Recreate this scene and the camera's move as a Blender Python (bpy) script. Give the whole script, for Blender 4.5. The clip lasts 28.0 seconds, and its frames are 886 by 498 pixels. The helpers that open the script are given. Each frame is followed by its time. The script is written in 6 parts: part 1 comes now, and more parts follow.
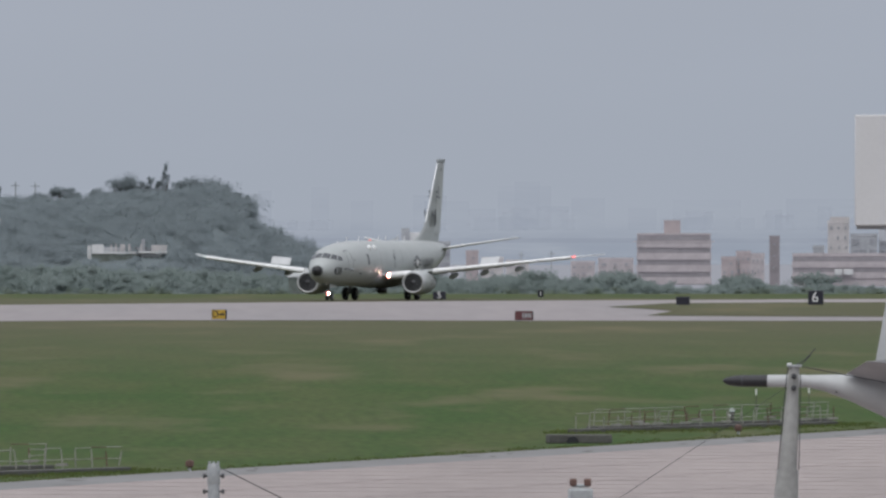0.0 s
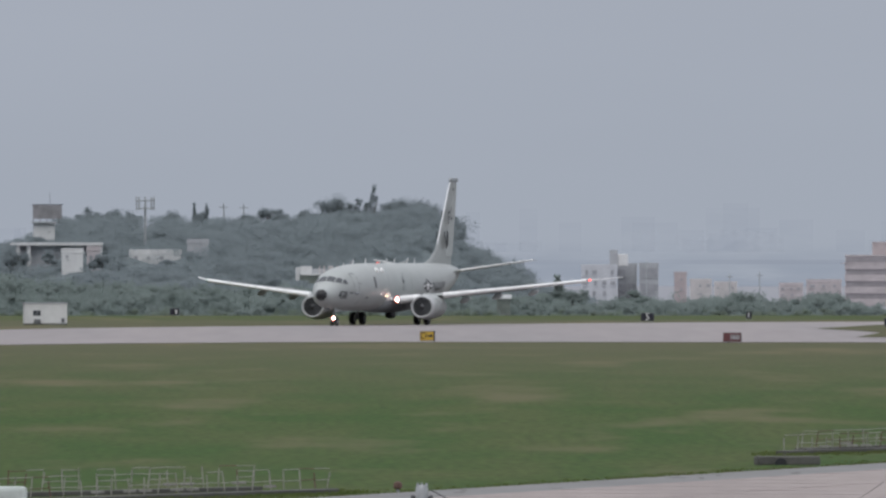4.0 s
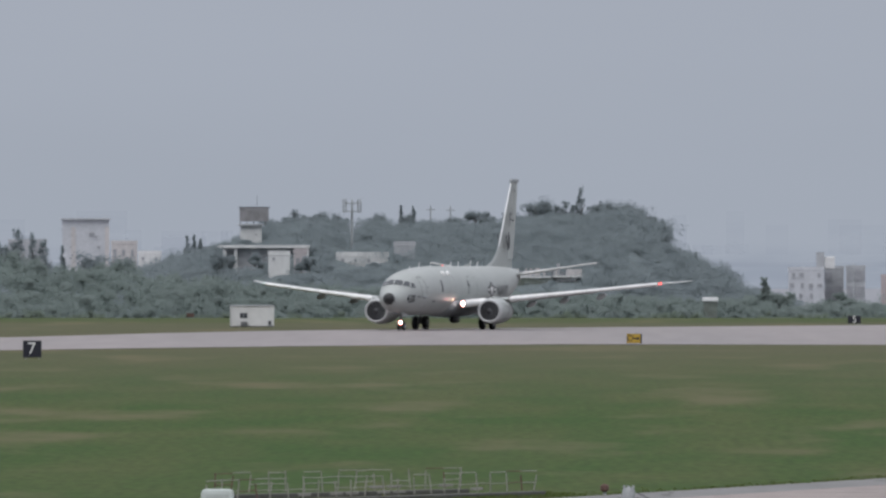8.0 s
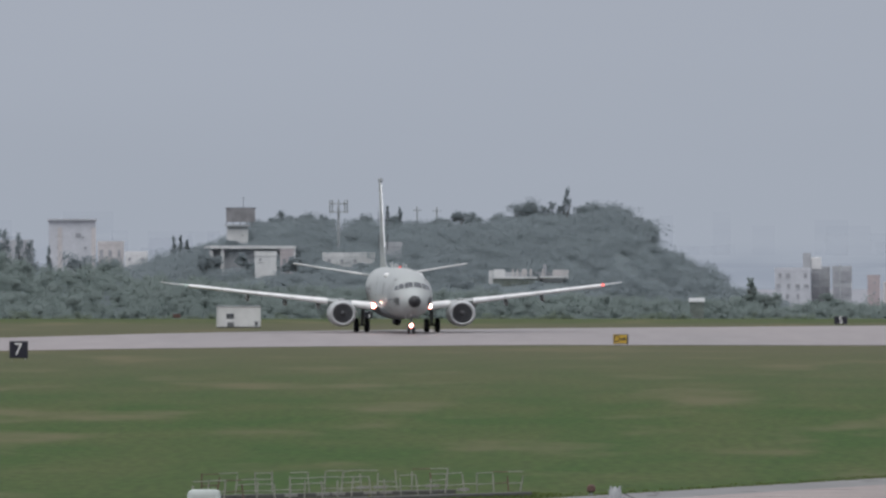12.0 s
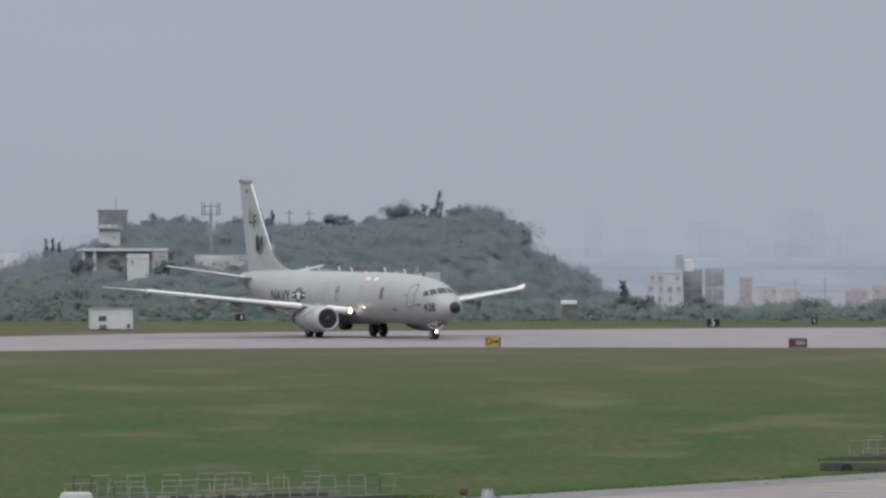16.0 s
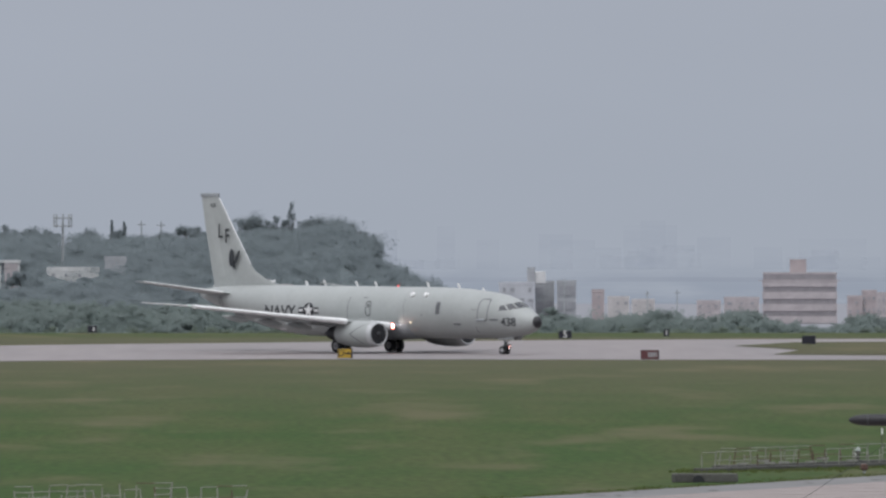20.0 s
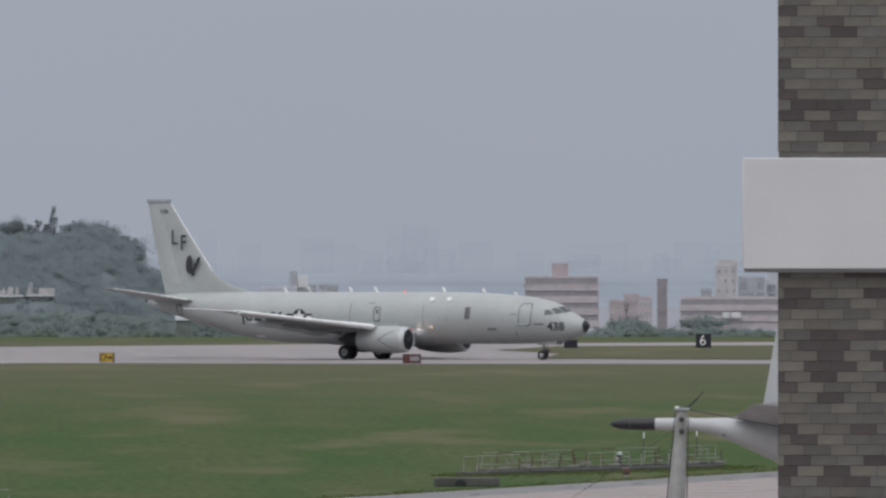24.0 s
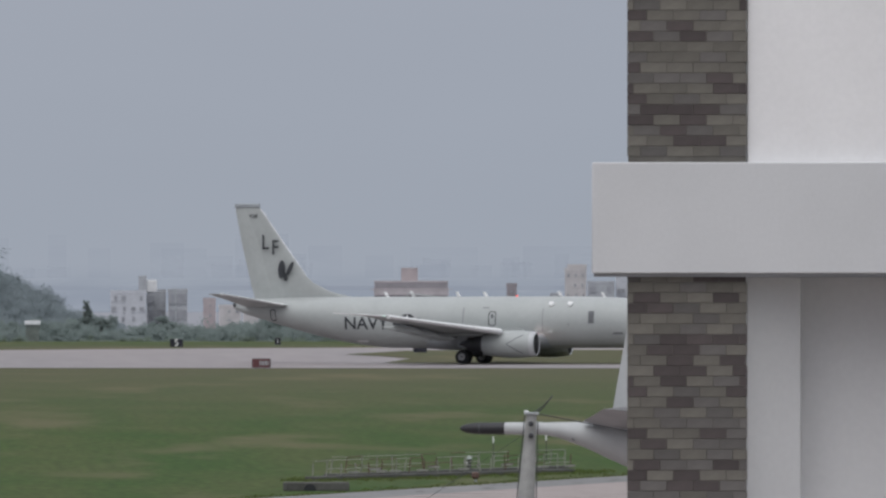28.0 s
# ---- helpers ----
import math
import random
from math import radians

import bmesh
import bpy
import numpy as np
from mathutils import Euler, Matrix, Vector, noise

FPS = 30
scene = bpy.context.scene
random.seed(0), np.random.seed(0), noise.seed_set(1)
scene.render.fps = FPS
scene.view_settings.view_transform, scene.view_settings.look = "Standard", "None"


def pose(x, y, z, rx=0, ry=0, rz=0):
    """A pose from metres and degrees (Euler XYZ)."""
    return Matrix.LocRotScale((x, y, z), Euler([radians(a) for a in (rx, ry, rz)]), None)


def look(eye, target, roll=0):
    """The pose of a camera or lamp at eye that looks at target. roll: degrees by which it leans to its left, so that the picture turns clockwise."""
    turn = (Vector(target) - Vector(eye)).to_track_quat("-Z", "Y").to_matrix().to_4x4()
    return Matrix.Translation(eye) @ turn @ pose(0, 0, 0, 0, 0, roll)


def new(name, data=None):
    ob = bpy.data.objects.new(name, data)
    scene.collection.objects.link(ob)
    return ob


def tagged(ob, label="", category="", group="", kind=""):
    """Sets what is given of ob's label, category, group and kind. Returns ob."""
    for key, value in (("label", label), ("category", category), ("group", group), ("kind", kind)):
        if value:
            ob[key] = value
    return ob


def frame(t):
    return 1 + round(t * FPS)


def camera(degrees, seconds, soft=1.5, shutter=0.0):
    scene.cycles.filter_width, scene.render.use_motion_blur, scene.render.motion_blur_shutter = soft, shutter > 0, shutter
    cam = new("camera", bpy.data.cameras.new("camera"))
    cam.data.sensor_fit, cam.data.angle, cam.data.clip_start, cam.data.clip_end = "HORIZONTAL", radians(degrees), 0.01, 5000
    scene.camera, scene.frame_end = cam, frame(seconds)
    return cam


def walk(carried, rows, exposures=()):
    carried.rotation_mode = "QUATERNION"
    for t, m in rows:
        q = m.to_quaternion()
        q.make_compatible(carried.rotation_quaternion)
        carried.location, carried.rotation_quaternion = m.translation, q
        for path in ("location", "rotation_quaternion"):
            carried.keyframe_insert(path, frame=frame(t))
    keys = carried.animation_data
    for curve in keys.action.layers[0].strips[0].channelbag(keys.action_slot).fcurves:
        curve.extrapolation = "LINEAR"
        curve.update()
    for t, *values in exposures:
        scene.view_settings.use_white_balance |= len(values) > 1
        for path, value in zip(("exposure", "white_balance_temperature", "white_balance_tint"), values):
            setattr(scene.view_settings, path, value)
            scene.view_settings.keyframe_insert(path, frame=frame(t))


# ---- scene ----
# Sightings are taken from the viewing deck: u to the right and v above eye level, in 1/30000 of a radian.
MARK = 30000.0
EYE = Vector((0.0, 0.0, 10.16))


def spot(u, v, d):
    """The place d metres out on the sighting (u, v)."""
    return Vector((d * math.sin(u / MARK), d * math.cos(u / MARK), EYE.z + d * v / MARK))


def on_ground(u, v):
    """Where the sighting (u, v) meets the level airfield."""
    return spot(u, v, -EYE.z * MARK / v)


def aim(u, v):
    return look(EYE, spot(u, v, 1000.0))


cam = camera(2 * math.degrees(math.atan(784 / MARK)), 28.0, soft=2.6)
PAN = [(0.0, 593.3, -115.1), (0.5, 549.0, -113.6), (1.0, 512.2, -109.9), (1.5, 458.1, -99.8), (2.0, 423.1, -92.6), (2.5, 377.2, -89.7),
       (3.0, 325.6, -84.2), (3.5, 278.4, -78.8), (4.2, 203.0, -76.6), (4.9, 132.0, -75.6), (5.5, 71.7, -75.3), (6.0, 16.5, -74.3), (6.5, -21.2, -72.5),
       (7.0, -47.3, -71.6), (7.5, -93.3, -72.5), (8.0, -141.0, -72.4), (8.5, -146.4, -72.9), (9.0, -145.7, -72.9), (9.5, -143.9, -72.8),
       (10.0, -135.1, -72.8), (10.5, -130.0, -72.7), (11.0, -125.1, -71.7), (11.5, -122.8, -71.2), (12.5, -110.0, -71.5), (13.5, -93.6, -71.9), (14.0, -69.5, -71.3),
       (14.5, -22.5, -71.3), (15.0, 34.4, -69.7), (15.5, 74.2, -68.3), (16.0, 108.9, -66.9), (16.5, 144.1, -65.3), (17.0, 170.4, -62.4),
       (17.5, 196.2, -60.0), (18.0, 224.9, -57.6), (18.5, 251.4, -55.5), (19.0, 284.6, -52.7), (19.5, 329.2, -49.8), (20.0, 370.7, -46.0),
       (20.5, 406.9, -44.8), (21.0, 461.6, -43.7), (21.5, 518.1, -42.3), (22.5, 624.0, -40.4), (23.5, 732.8, -38.8), (24.0, 792.0, -38.8), (24.5, 855.1, -37.7),
       (25.0, 913.1, -36.9), (25.5, 955.9, -35.4), (26.0, 1003.4, -35.5), (26.5, 1068.0, -35.5), (27.0, 1076.7, -34.7), (27.5, 1065.5, -34.0),
       (28.0, 1058.4, -31.0)]
walk(cam, [(t, aim(u, v)) for t, u, v in PAN], exposures=[(0.0, 0.0), (19.5, 0.0), (24.0, -0.10), (28.0, -0.10)])

# ---- overcast daylight ----
world = bpy.data.worlds.new("overcast_sky")
scene.world = world
world.use_nodes = True
wn, wl = world.node_tree.nodes, world.node_tree.links
wn.clear()
sky = wn.new("ShaderNodeTexSky")
sky.sky_type, sky.sun_disc = "NISHITA", False
sky.sun_elevation, sky.sun_rotation = radians(58), radians(205)
sky.air_density, sky.dust_density = 1.5, 4.0
grey = wn.new("ShaderNodeHueSaturation")
grey.inputs["Saturation"].default_value = 0.15
wl.new(sky.outputs[0], grey.inputs["Color"])
clear = wn.new("ShaderNodeBackground")
clear.inputs["Strength"].default_value = 0.012
wl.new(grey.outputs[0], clear.inputs["Color"])
# the cloud deck: brighter overhead than at the horizon, as an overcast sky is
coord, split = wn.new("ShaderNodeTexCoord"), wn.new("ShaderNodeSeparateXYZ")
wl.new(coord.outputs["Generated"], split.inputs[0])
ramp = wn.new("ShaderNodeValToRGB")
ramp.color_ramp.elements[0].position, ramp.color_ramp.elements[0].color = 0.0, (0.352, 0.39, 0.458, 1)
ramp.color_ramp.elements[1].position, ramp.color_ramp.elements[1].color = 1.0, (0.95, 0.98, 1.05, 1)
mid = ramp.color_ramp.elements.new(0.02)
mid.color = (0.372, 0.405, 0.476, 1)
wl.new(split.outputs["Z"], ramp.inputs[0])
stretch = wn.new("ShaderNodeMapping")
stretch.inputs["Scale"].default_value = (6, 6, 30)
wl.new(coord.outputs["Generated"], stretch.inputs[0])
cloud = wn.new("ShaderNodeTexNoise")
cloud.inputs["Scale"].default_value, cloud.inputs["Detail"].default_value = 3.0, 4.0
wl.new(stretch.outputs[0], cloud.inputs["Vector"])
soft_cloud = wn.new("ShaderNodeMapRange")
for slot, value in (("From Min", 0.3), ("From Max", 0.7), ("To Min", 0.985), ("To Max", 1.015)):
    soft_cloud.inputs[slot].default_value = value
wl.new(cloud.outputs[0], soft_cloud.inputs["Value"])
deck = wn.new("ShaderNodeBackground")
wl.new(ramp.outputs[0], deck.inputs["Color"])
wl.new(soft_cloud.outputs[0], deck.inputs["Strength"])
both = wn.new("ShaderNodeAddShader")
wl.new(clear.outputs[0], both.inputs[0])
wl.new(deck.outputs[0], both.inputs[1])
wl.new(both.outputs[0], wn.new("ShaderNodeOutputWorld").inputs[0])

sun = new("sun", bpy.data.lights.new("sun", "SUN"))
sun.data.energy, sun.data.angle, sun.data.color = 1.3, radians(75), (1.0, 0.98, 0.96)
sun.matrix_world = look((-40, -85, 150), (0, 0, 0))
scene.view_settings.exposure = 0.0

# ---- materials ----
def material(name, color, rough=0.6, metal=0.0, vary=0.12, scale=0.5, bump=0.0, fine=8.0, tint=None, emit=0.0, spec=0.5, axes=(1, 1, 1), through_light=0.0, haze_sheen=0.0):
    """A painted or natural surface: base colour with stains (scale per metre) and finer grain."""
    m = bpy.data.materials.new(name)
    m.use_nodes = True
    n, l = m.node_tree.nodes, m.node_tree.links
    b = n["Principled BSDF"]
    b.inputs["Roughness"].default_value, b.inputs["Metallic"].default_value = rough, metal
    b.inputs["Specular IOR Level"].default_value = spec
    tc, mp = n.new("ShaderNodeTexCoord"), n.new("ShaderNodeMapping")
    mp.inputs["Scale"].default_value = axes
    l.new(tc.outputs["Object"], mp.inputs[0])
    big, small = n.new("ShaderNodeTexNoise"), n.new("ShaderNodeTexNoise")
    big.inputs["Scale"].default_value, big.inputs["Detail"].default_value = scale, 5.0
    small.inputs["Scale"].default_value, small.inputs["Detail"].default_value = fine, 3.0
    l.new(mp.outputs[0], big.inputs["Vector"])
    l.new(mp.outputs[0], small.inputs["Vector"])
    other = tint or tuple(c * (1 - 2.2 * vary) for c in color)
    r = n.new("ShaderNodeValToRGB")
    r.color_ramp.elements[0].position, r.color_ramp.elements[0].color = 0.36, (*other, 1)
    r.color_ramp.elements[1].position, r.color_ramp.elements[1].color = 0.64, (*color, 1)
    l.new(big.outputs[0], r.inputs[0])
    mx = n.new("ShaderNodeMix")
    mx.data_type, mx.blend_type = "RGBA", "MULTIPLY"
    mx.inputs["Factor"].default_value = min(1.0, vary * 4)
    g = n.new("ShaderNodeMapRange")
    for slot, value in (("From Min", 0.3), ("From Max", 0.7), ("To Min", 0.75), ("To Max", 1.2)):
        g.inputs[slot].default_value = value
    l.new(small.outputs[0], g.inputs["Value"])
    l.new(r.outputs[0], mx.inputs["A"])
    l.new(g.outputs[0], mx.inputs["B"])
    l.new(mx.outputs["Result"], b.inputs["Base Color"])
    if bump:
        bp = n.new("ShaderNodeBump")
        bp.inputs["Strength"].default_value = bump
        l.new(small.outputs[0], bp.inputs["Height"])
        l.new(bp.outputs[0], b.inputs["Normal"])
    # pale sheen that stands in for haze over foliage
    if haze_sheen:
        b.inputs["Sheen Weight"].default_value, b.inputs["Sheen Roughness"].default_value = haze_sheen, 1.0
        b.inputs["Sheen Tint"].default_value = (0.90, 0.95, 0.98, 1)
    if emit:
        b.inputs["Emission Color"].default_value, b.inputs["Emission Strength"].default_value = (*color, 1), emit
    if through_light:
        tr, ms = n.new("ShaderNodeBsdfTranslucent"), n.new("ShaderNodeMixShader")
        l.new(mx.outputs["Result"], tr.inputs["Color"])
        ms.inputs[0].default_value = through_light
        l.new(b.outputs[0], ms.inputs[1])
        l.new(tr.outputs[0], ms.inputs[2])
        l.new(ms.outputs[0], n["Material Output"].inputs["Surface"])
    return m


def glow(name, color, strength):
    m = bpy.data.materials.new(name)
    m.use_nodes = True
    b = m.node_tree.nodes["Principled BSDF"]
    b.inputs["Base Color"].default_value = (*color, 1)
    b.inputs["Emission Color"].default_value, b.inputs["Emission Strength"].default_value = (*color, 1), strength
    return m


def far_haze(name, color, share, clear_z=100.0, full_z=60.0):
    """Flat glowing sheet in the colour of haze, partly see-through and drifting out towards clear_z, for the backdrop
    beyond the shore.
    """
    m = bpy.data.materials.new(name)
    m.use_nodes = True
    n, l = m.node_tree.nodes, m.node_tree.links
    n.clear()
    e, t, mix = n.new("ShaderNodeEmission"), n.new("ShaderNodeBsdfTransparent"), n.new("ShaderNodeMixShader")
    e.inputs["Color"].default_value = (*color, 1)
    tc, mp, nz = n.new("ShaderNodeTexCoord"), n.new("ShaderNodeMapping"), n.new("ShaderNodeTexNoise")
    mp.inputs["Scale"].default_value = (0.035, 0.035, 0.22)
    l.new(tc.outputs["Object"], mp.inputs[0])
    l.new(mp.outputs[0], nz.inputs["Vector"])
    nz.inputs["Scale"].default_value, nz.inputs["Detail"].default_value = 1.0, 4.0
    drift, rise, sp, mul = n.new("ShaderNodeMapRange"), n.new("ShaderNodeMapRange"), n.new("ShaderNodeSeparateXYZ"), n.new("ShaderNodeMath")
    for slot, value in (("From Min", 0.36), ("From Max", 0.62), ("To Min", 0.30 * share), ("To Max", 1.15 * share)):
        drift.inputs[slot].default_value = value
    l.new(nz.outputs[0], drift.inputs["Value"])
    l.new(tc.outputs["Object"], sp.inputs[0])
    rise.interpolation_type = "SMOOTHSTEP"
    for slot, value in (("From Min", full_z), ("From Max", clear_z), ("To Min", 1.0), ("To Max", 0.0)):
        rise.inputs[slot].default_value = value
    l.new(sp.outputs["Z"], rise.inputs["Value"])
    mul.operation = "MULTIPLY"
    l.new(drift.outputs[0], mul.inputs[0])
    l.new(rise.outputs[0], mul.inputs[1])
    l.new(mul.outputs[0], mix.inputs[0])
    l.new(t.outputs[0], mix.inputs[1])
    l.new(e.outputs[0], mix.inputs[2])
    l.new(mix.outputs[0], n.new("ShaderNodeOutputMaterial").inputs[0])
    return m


NAVY_GREY = material("aircraft_paint", (0.385, 0.404, 0.400), 0.45, vary=0.04, scale=0.35, fine=3.0)
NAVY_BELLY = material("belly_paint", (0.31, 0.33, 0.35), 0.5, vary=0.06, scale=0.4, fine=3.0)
BARE = material("bare_metal", (0.72, 0.73, 0.74), 0.3, metal=0.8, vary=0.05, scale=2.0)
BLACK_PAINT = material("black_paint", (0.018, 0.018, 0.022), 0.5, vary=0.1, scale=2.0)
MARKING = material("marking_grey", (0.028, 0.031, 0.038), 0.6, vary=0.08, scale=2.0)
SEAM = material("panel_seam", (0.13, 0.135, 0.145), 0.6, vary=0.08, scale=2.0)
WINDOW = material("cockpit_glass", (0.07, 0.075, 0.085), 0.12, vary=0.05, scale=1.0)
RUBBER = material("tyre_rubber", (0.045, 0.045, 0.048), 0.85, vary=0.15, scale=4.0)
HUB = material("wheel_hub", (0.48, 0.47, 0.48), 0.5, metal=0.0, vary=0.1, scale=6.0)
DARK_METAL = material("dark_metal", (0.06, 0.062, 0.068), 0.5, metal=0.4, vary=0.12, scale=3.0)
INLET = material("inlet_shadow", (0.035, 0.036, 0.04), 0.5, metal=0.5, vary=0.1, scale=4.0)
SLAT = material("slat_paint", (0.84, 0.84, 0.84), 0.4, vary=0.05, scale=1.5)
LIP = material("inlet_lip_paint", (0.50, 0.51, 0.52), 0.5, metal=0.2, vary=0.05, scale=2.0)
BEACON = glow("beacon_glass", (1.0, 0.10, 0.08), 0.5)
# reddish glow that stands in for the glare round each lamp
LAMP_HALO = glow("lamp_reflector", (1.0, 0.20, 0.14), 8.0)
LAMP_WHITE = glow("landing_lamp", (1.0, 0.85, 0.80), 30.0)
LAMP_RED = glow("red_lamp", (1.0, 0.10, 0.08), 3.0)
AMBER_LAMP = glow("amber_lamp", (1.0, 0.78, 0.5), 5.0)
LAMP_GREEN = glow("green_lamp", (0.75, 0.95, 0.86), 0.12)
WHITE_SPOT = material("white_spot", (0.80, 0.80, 0.80), 0.4, vary=0.05)

GRASS = material("airfield_grass", (0.036, 0.072, 0.014), 0.95, vary=0.24, scale=0.16, fine=2.2, tint=(0.059, 0.079, 0.023), spec=0.15, axes=(1, 0.12, 1))
# drier, browner turf towards the runway, and streaks where the mower went
gn, gl = GRASS.node_tree.nodes, GRASS.node_tree.links
gb = gn["Principled BSDF"]
gsrc = gb.inputs["Base Color"].links[0].from_socket
gc, gs, gr = gn.new("ShaderNodeTexCoord"), gn.new("ShaderNodeSeparateXYZ"), gn.new("ShaderNodeMapRange")
gl.new(gc.outputs["Object"], gs.inputs[0])
for slot, value in (("From Min", 840), ("From Max", 1230), ("To Min", 0.0), ("To Max", 0.62)):
    gr.inputs[slot].default_value = value
gl.new(gs.outputs["Y"], gr.inputs["Value"])
dry = gn.new("ShaderNodeMix")
dry.data_type = "RGBA"
dry.inputs["B"].default_value = (0.104, 0.088, 0.058, 1)
# greener again beyond the runway
gf, gx = gn.new("ShaderNodeMapRange"), gn.new("ShaderNodeMath")
for slot, value in (("From Min", 1500), ("From Max", 1530), ("To Min", 1.0), ("To Max", 0.35)):
    gf.inputs[slot].default_value = value
gl.new(gs.outputs["Y"], gf.inputs["Value"])
gx.operation = "MULTIPLY"
gl.new(gr.outputs[0], gx.inputs[0])
gl.new(gf.outputs[0], gx.inputs[1])
gl.new(gx.outputs[0], dry.inputs["Factor"])
gl.new(gsrc, dry.inputs["A"])
gm2 = gn.new("ShaderNodeMapping")
gm2.inputs["Scale"].default_value, gm2.inputs["Rotation"].default_value = (0.11, 0.016, 1), (0, 0, radians(-5))
gl.new(gc.outputs["Object"], gm2.inputs[0])
gt = gn.new("ShaderNodeTexNoise")
gt.inputs["Scale"].default_value, gt.inputs["Detail"].default_value = 1.0, 8.0
gl.new(gm2.outputs[0], gt.inputs["Vector"])
gk = gn.new("ShaderNodeMapRange")
for slot, value in (("From Min", 0.54), ("From Max", 0.68), ("To Min", 0.0), ("To Max", 0.72)):
    gk.inputs[slot].default_value = value
gl.new(gt.outputs[0], gk.inputs["Value"])
straw = gn.new("ShaderNodeMix")
straw.data_type = "RGBA"
straw.inputs["B"].default_value = (0.124, 0.108, 0.060, 1)
gl.new(gk.outputs[0], straw.inputs["Factor"])
gl.new(dry.outputs["Result"], straw.inputs["A"])
# woodland floor on the hill and the slope, its colour paled for haze
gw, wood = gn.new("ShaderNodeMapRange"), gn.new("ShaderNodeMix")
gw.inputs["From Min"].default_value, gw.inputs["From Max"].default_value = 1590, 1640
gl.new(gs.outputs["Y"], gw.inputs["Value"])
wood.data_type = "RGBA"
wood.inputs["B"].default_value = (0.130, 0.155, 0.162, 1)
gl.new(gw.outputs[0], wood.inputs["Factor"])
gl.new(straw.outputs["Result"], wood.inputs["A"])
# built-up coast beyond the hill, paler still with distance haze in its colour
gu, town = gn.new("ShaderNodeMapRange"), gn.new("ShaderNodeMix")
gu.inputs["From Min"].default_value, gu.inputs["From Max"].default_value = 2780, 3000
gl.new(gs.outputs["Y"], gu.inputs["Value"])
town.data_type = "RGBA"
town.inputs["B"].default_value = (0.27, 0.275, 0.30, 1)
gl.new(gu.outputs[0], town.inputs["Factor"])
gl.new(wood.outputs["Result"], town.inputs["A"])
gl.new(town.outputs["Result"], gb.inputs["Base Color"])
CONCRETE = material("taxiway_concrete", (0.310, 0.264, 0.252), 0.85, vary=0.06, scale=0.12, fine=1.2, tint=(0.262, 0.223, 0.213), axes=(1, 0.10, 1))
SHOULDER = material("shoulder_asphalt", (0.19, 0.187, 0.187), 0.85, vary=0.08, scale=0.08, fine=0.8)
RUNWAY = material("runway_concrete", (0.240, 0.206, 0.204), 0.55, vary=0.09, scale=0.05, fine=0.5, tint=(0.204, 0.182, 0.182), axes=(1, 0.06, 1))
# leaves: distance haze is put into their pale grey-green colour and sheen
LEAF = material("leaves", (0.146, 0.194, 0.172), 0.9, vary=0.04, scale=0.10, fine=0.4, tint=(0.132, 0.174, 0.158), spec=0.05, through_light=0.5, haze_sheen=0.33)
LEAF_YOUNG = material("young_leaves", (0.150, 0.196, 0.140), 0.9, vary=0.06, scale=0.3, fine=0.8, tint=(0.128, 0.165, 0.130), spec=0.05, through_light=0.5, haze_sheen=0.2)
LEAF_FAR = material("hill_leaves", (0.166, 0.206, 0.221), 0.9, vary=0.04, scale=0.08, fine=0.3, tint=(0.152, 0.190, 0.207), spec=0.05, through_light=0.5, haze_sheen=0.33)
BARK = material("bark", (0.13, 0.115, 0.10), 0.9, vary=0.15, scale=2.0)
WHITE_WALL = material("white_render", (0.62, 0.62, 0.62), 0.8, vary=0.06, scale=0.3, fine=1.5)
CREAM_WALL = material("cream_render", (0.50, 0.475, 0.472), 0.8, vary=0.07, scale=0.3, fine=1.5)
PINK_WALL = material("pink_render", (0.455, 0.412, 0.422), 0.8, vary=0.07, scale=0.3, fine=1.5)
GREY_WALL = material("grey_render", (0.38, 0.39, 0.41), 0.8, vary=0.08, scale=0.3, fine=1.5)
# window glass lightened to carry the haze of distance
DARK_GLASS = material("building_glass", (0.31, 0.315, 0.335), 0.3, vary=0.1, scale=0.5)
PARAPET = material("white_plaster", (0.585, 0.585, 0.597), 0.75, vary=0.02, scale=1.2, fine=30.0, bump=0.02)
GALVANISED = material("galvanised_steel", (0.40, 0.42, 0.43), 0.5, metal=0.35, vary=0.12, scale=3.0, fine=20.0)
RAIL_PAINT = material("grey_rail_paint", (0.33, 0.32, 0.29), 0.7, vary=0.12, scale=2.0)
RUST_PAINT = material("rusty_paint", (0.15, 0.085, 0.07), 0.8, vary=0.18, scale=3.0)
YELLOW = material("sign_yellow", (0.52, 0.335, 0.04), 0.6, vary=0.06)
SIGN_RED = material("sign_red", (0.125, 0.040, 0.046), 0.6, vary=0.06)
SIGN_BLACK = material("sign_black", (0.012, 0.012, 0.025), 0.6, vary=0.06)
SIGN_WHITE = material("sign_white", (0.75, 0.75, 0.75), 0.6, vary=0.03)
BRICK_RED = material("reddish_render", (0.42, 0.365, 0.37), 0.85, vary=0.08, scale=0.4)
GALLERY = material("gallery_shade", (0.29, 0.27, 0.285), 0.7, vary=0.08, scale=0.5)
KERB = material("dark_kerb", (0.10, 0.098, 0.09), 0.9, vary=0.12, scale=1.0)


# ---- mesh helpers ----
def thing(name, m, label, category, group="", kind=""):
    ob = new(name)
    ob.matrix_world = m
    return tagged(ob, label, category, group, kind)


def part(name, bm, mat, parent=None, label="", smooth=True, m=None):
    me = bpy.data.meshes.new(name)
    bevelled_block = 40 < len(bm.faces) < 60
    bm.to_mesh(me)
    bm.free()
    me.materials.append(mat)
    if smooth:
        me.shade_smooth()
        me.set_sharp_from_angle(angle=radians(22 if bevelled_block else 38))
    ob = new(name, me)
    if parent:
        ob.parent = parent
    if m is not None:
        ob.matrix_local = m
    if label:
        ob["label"] = label
    return ob


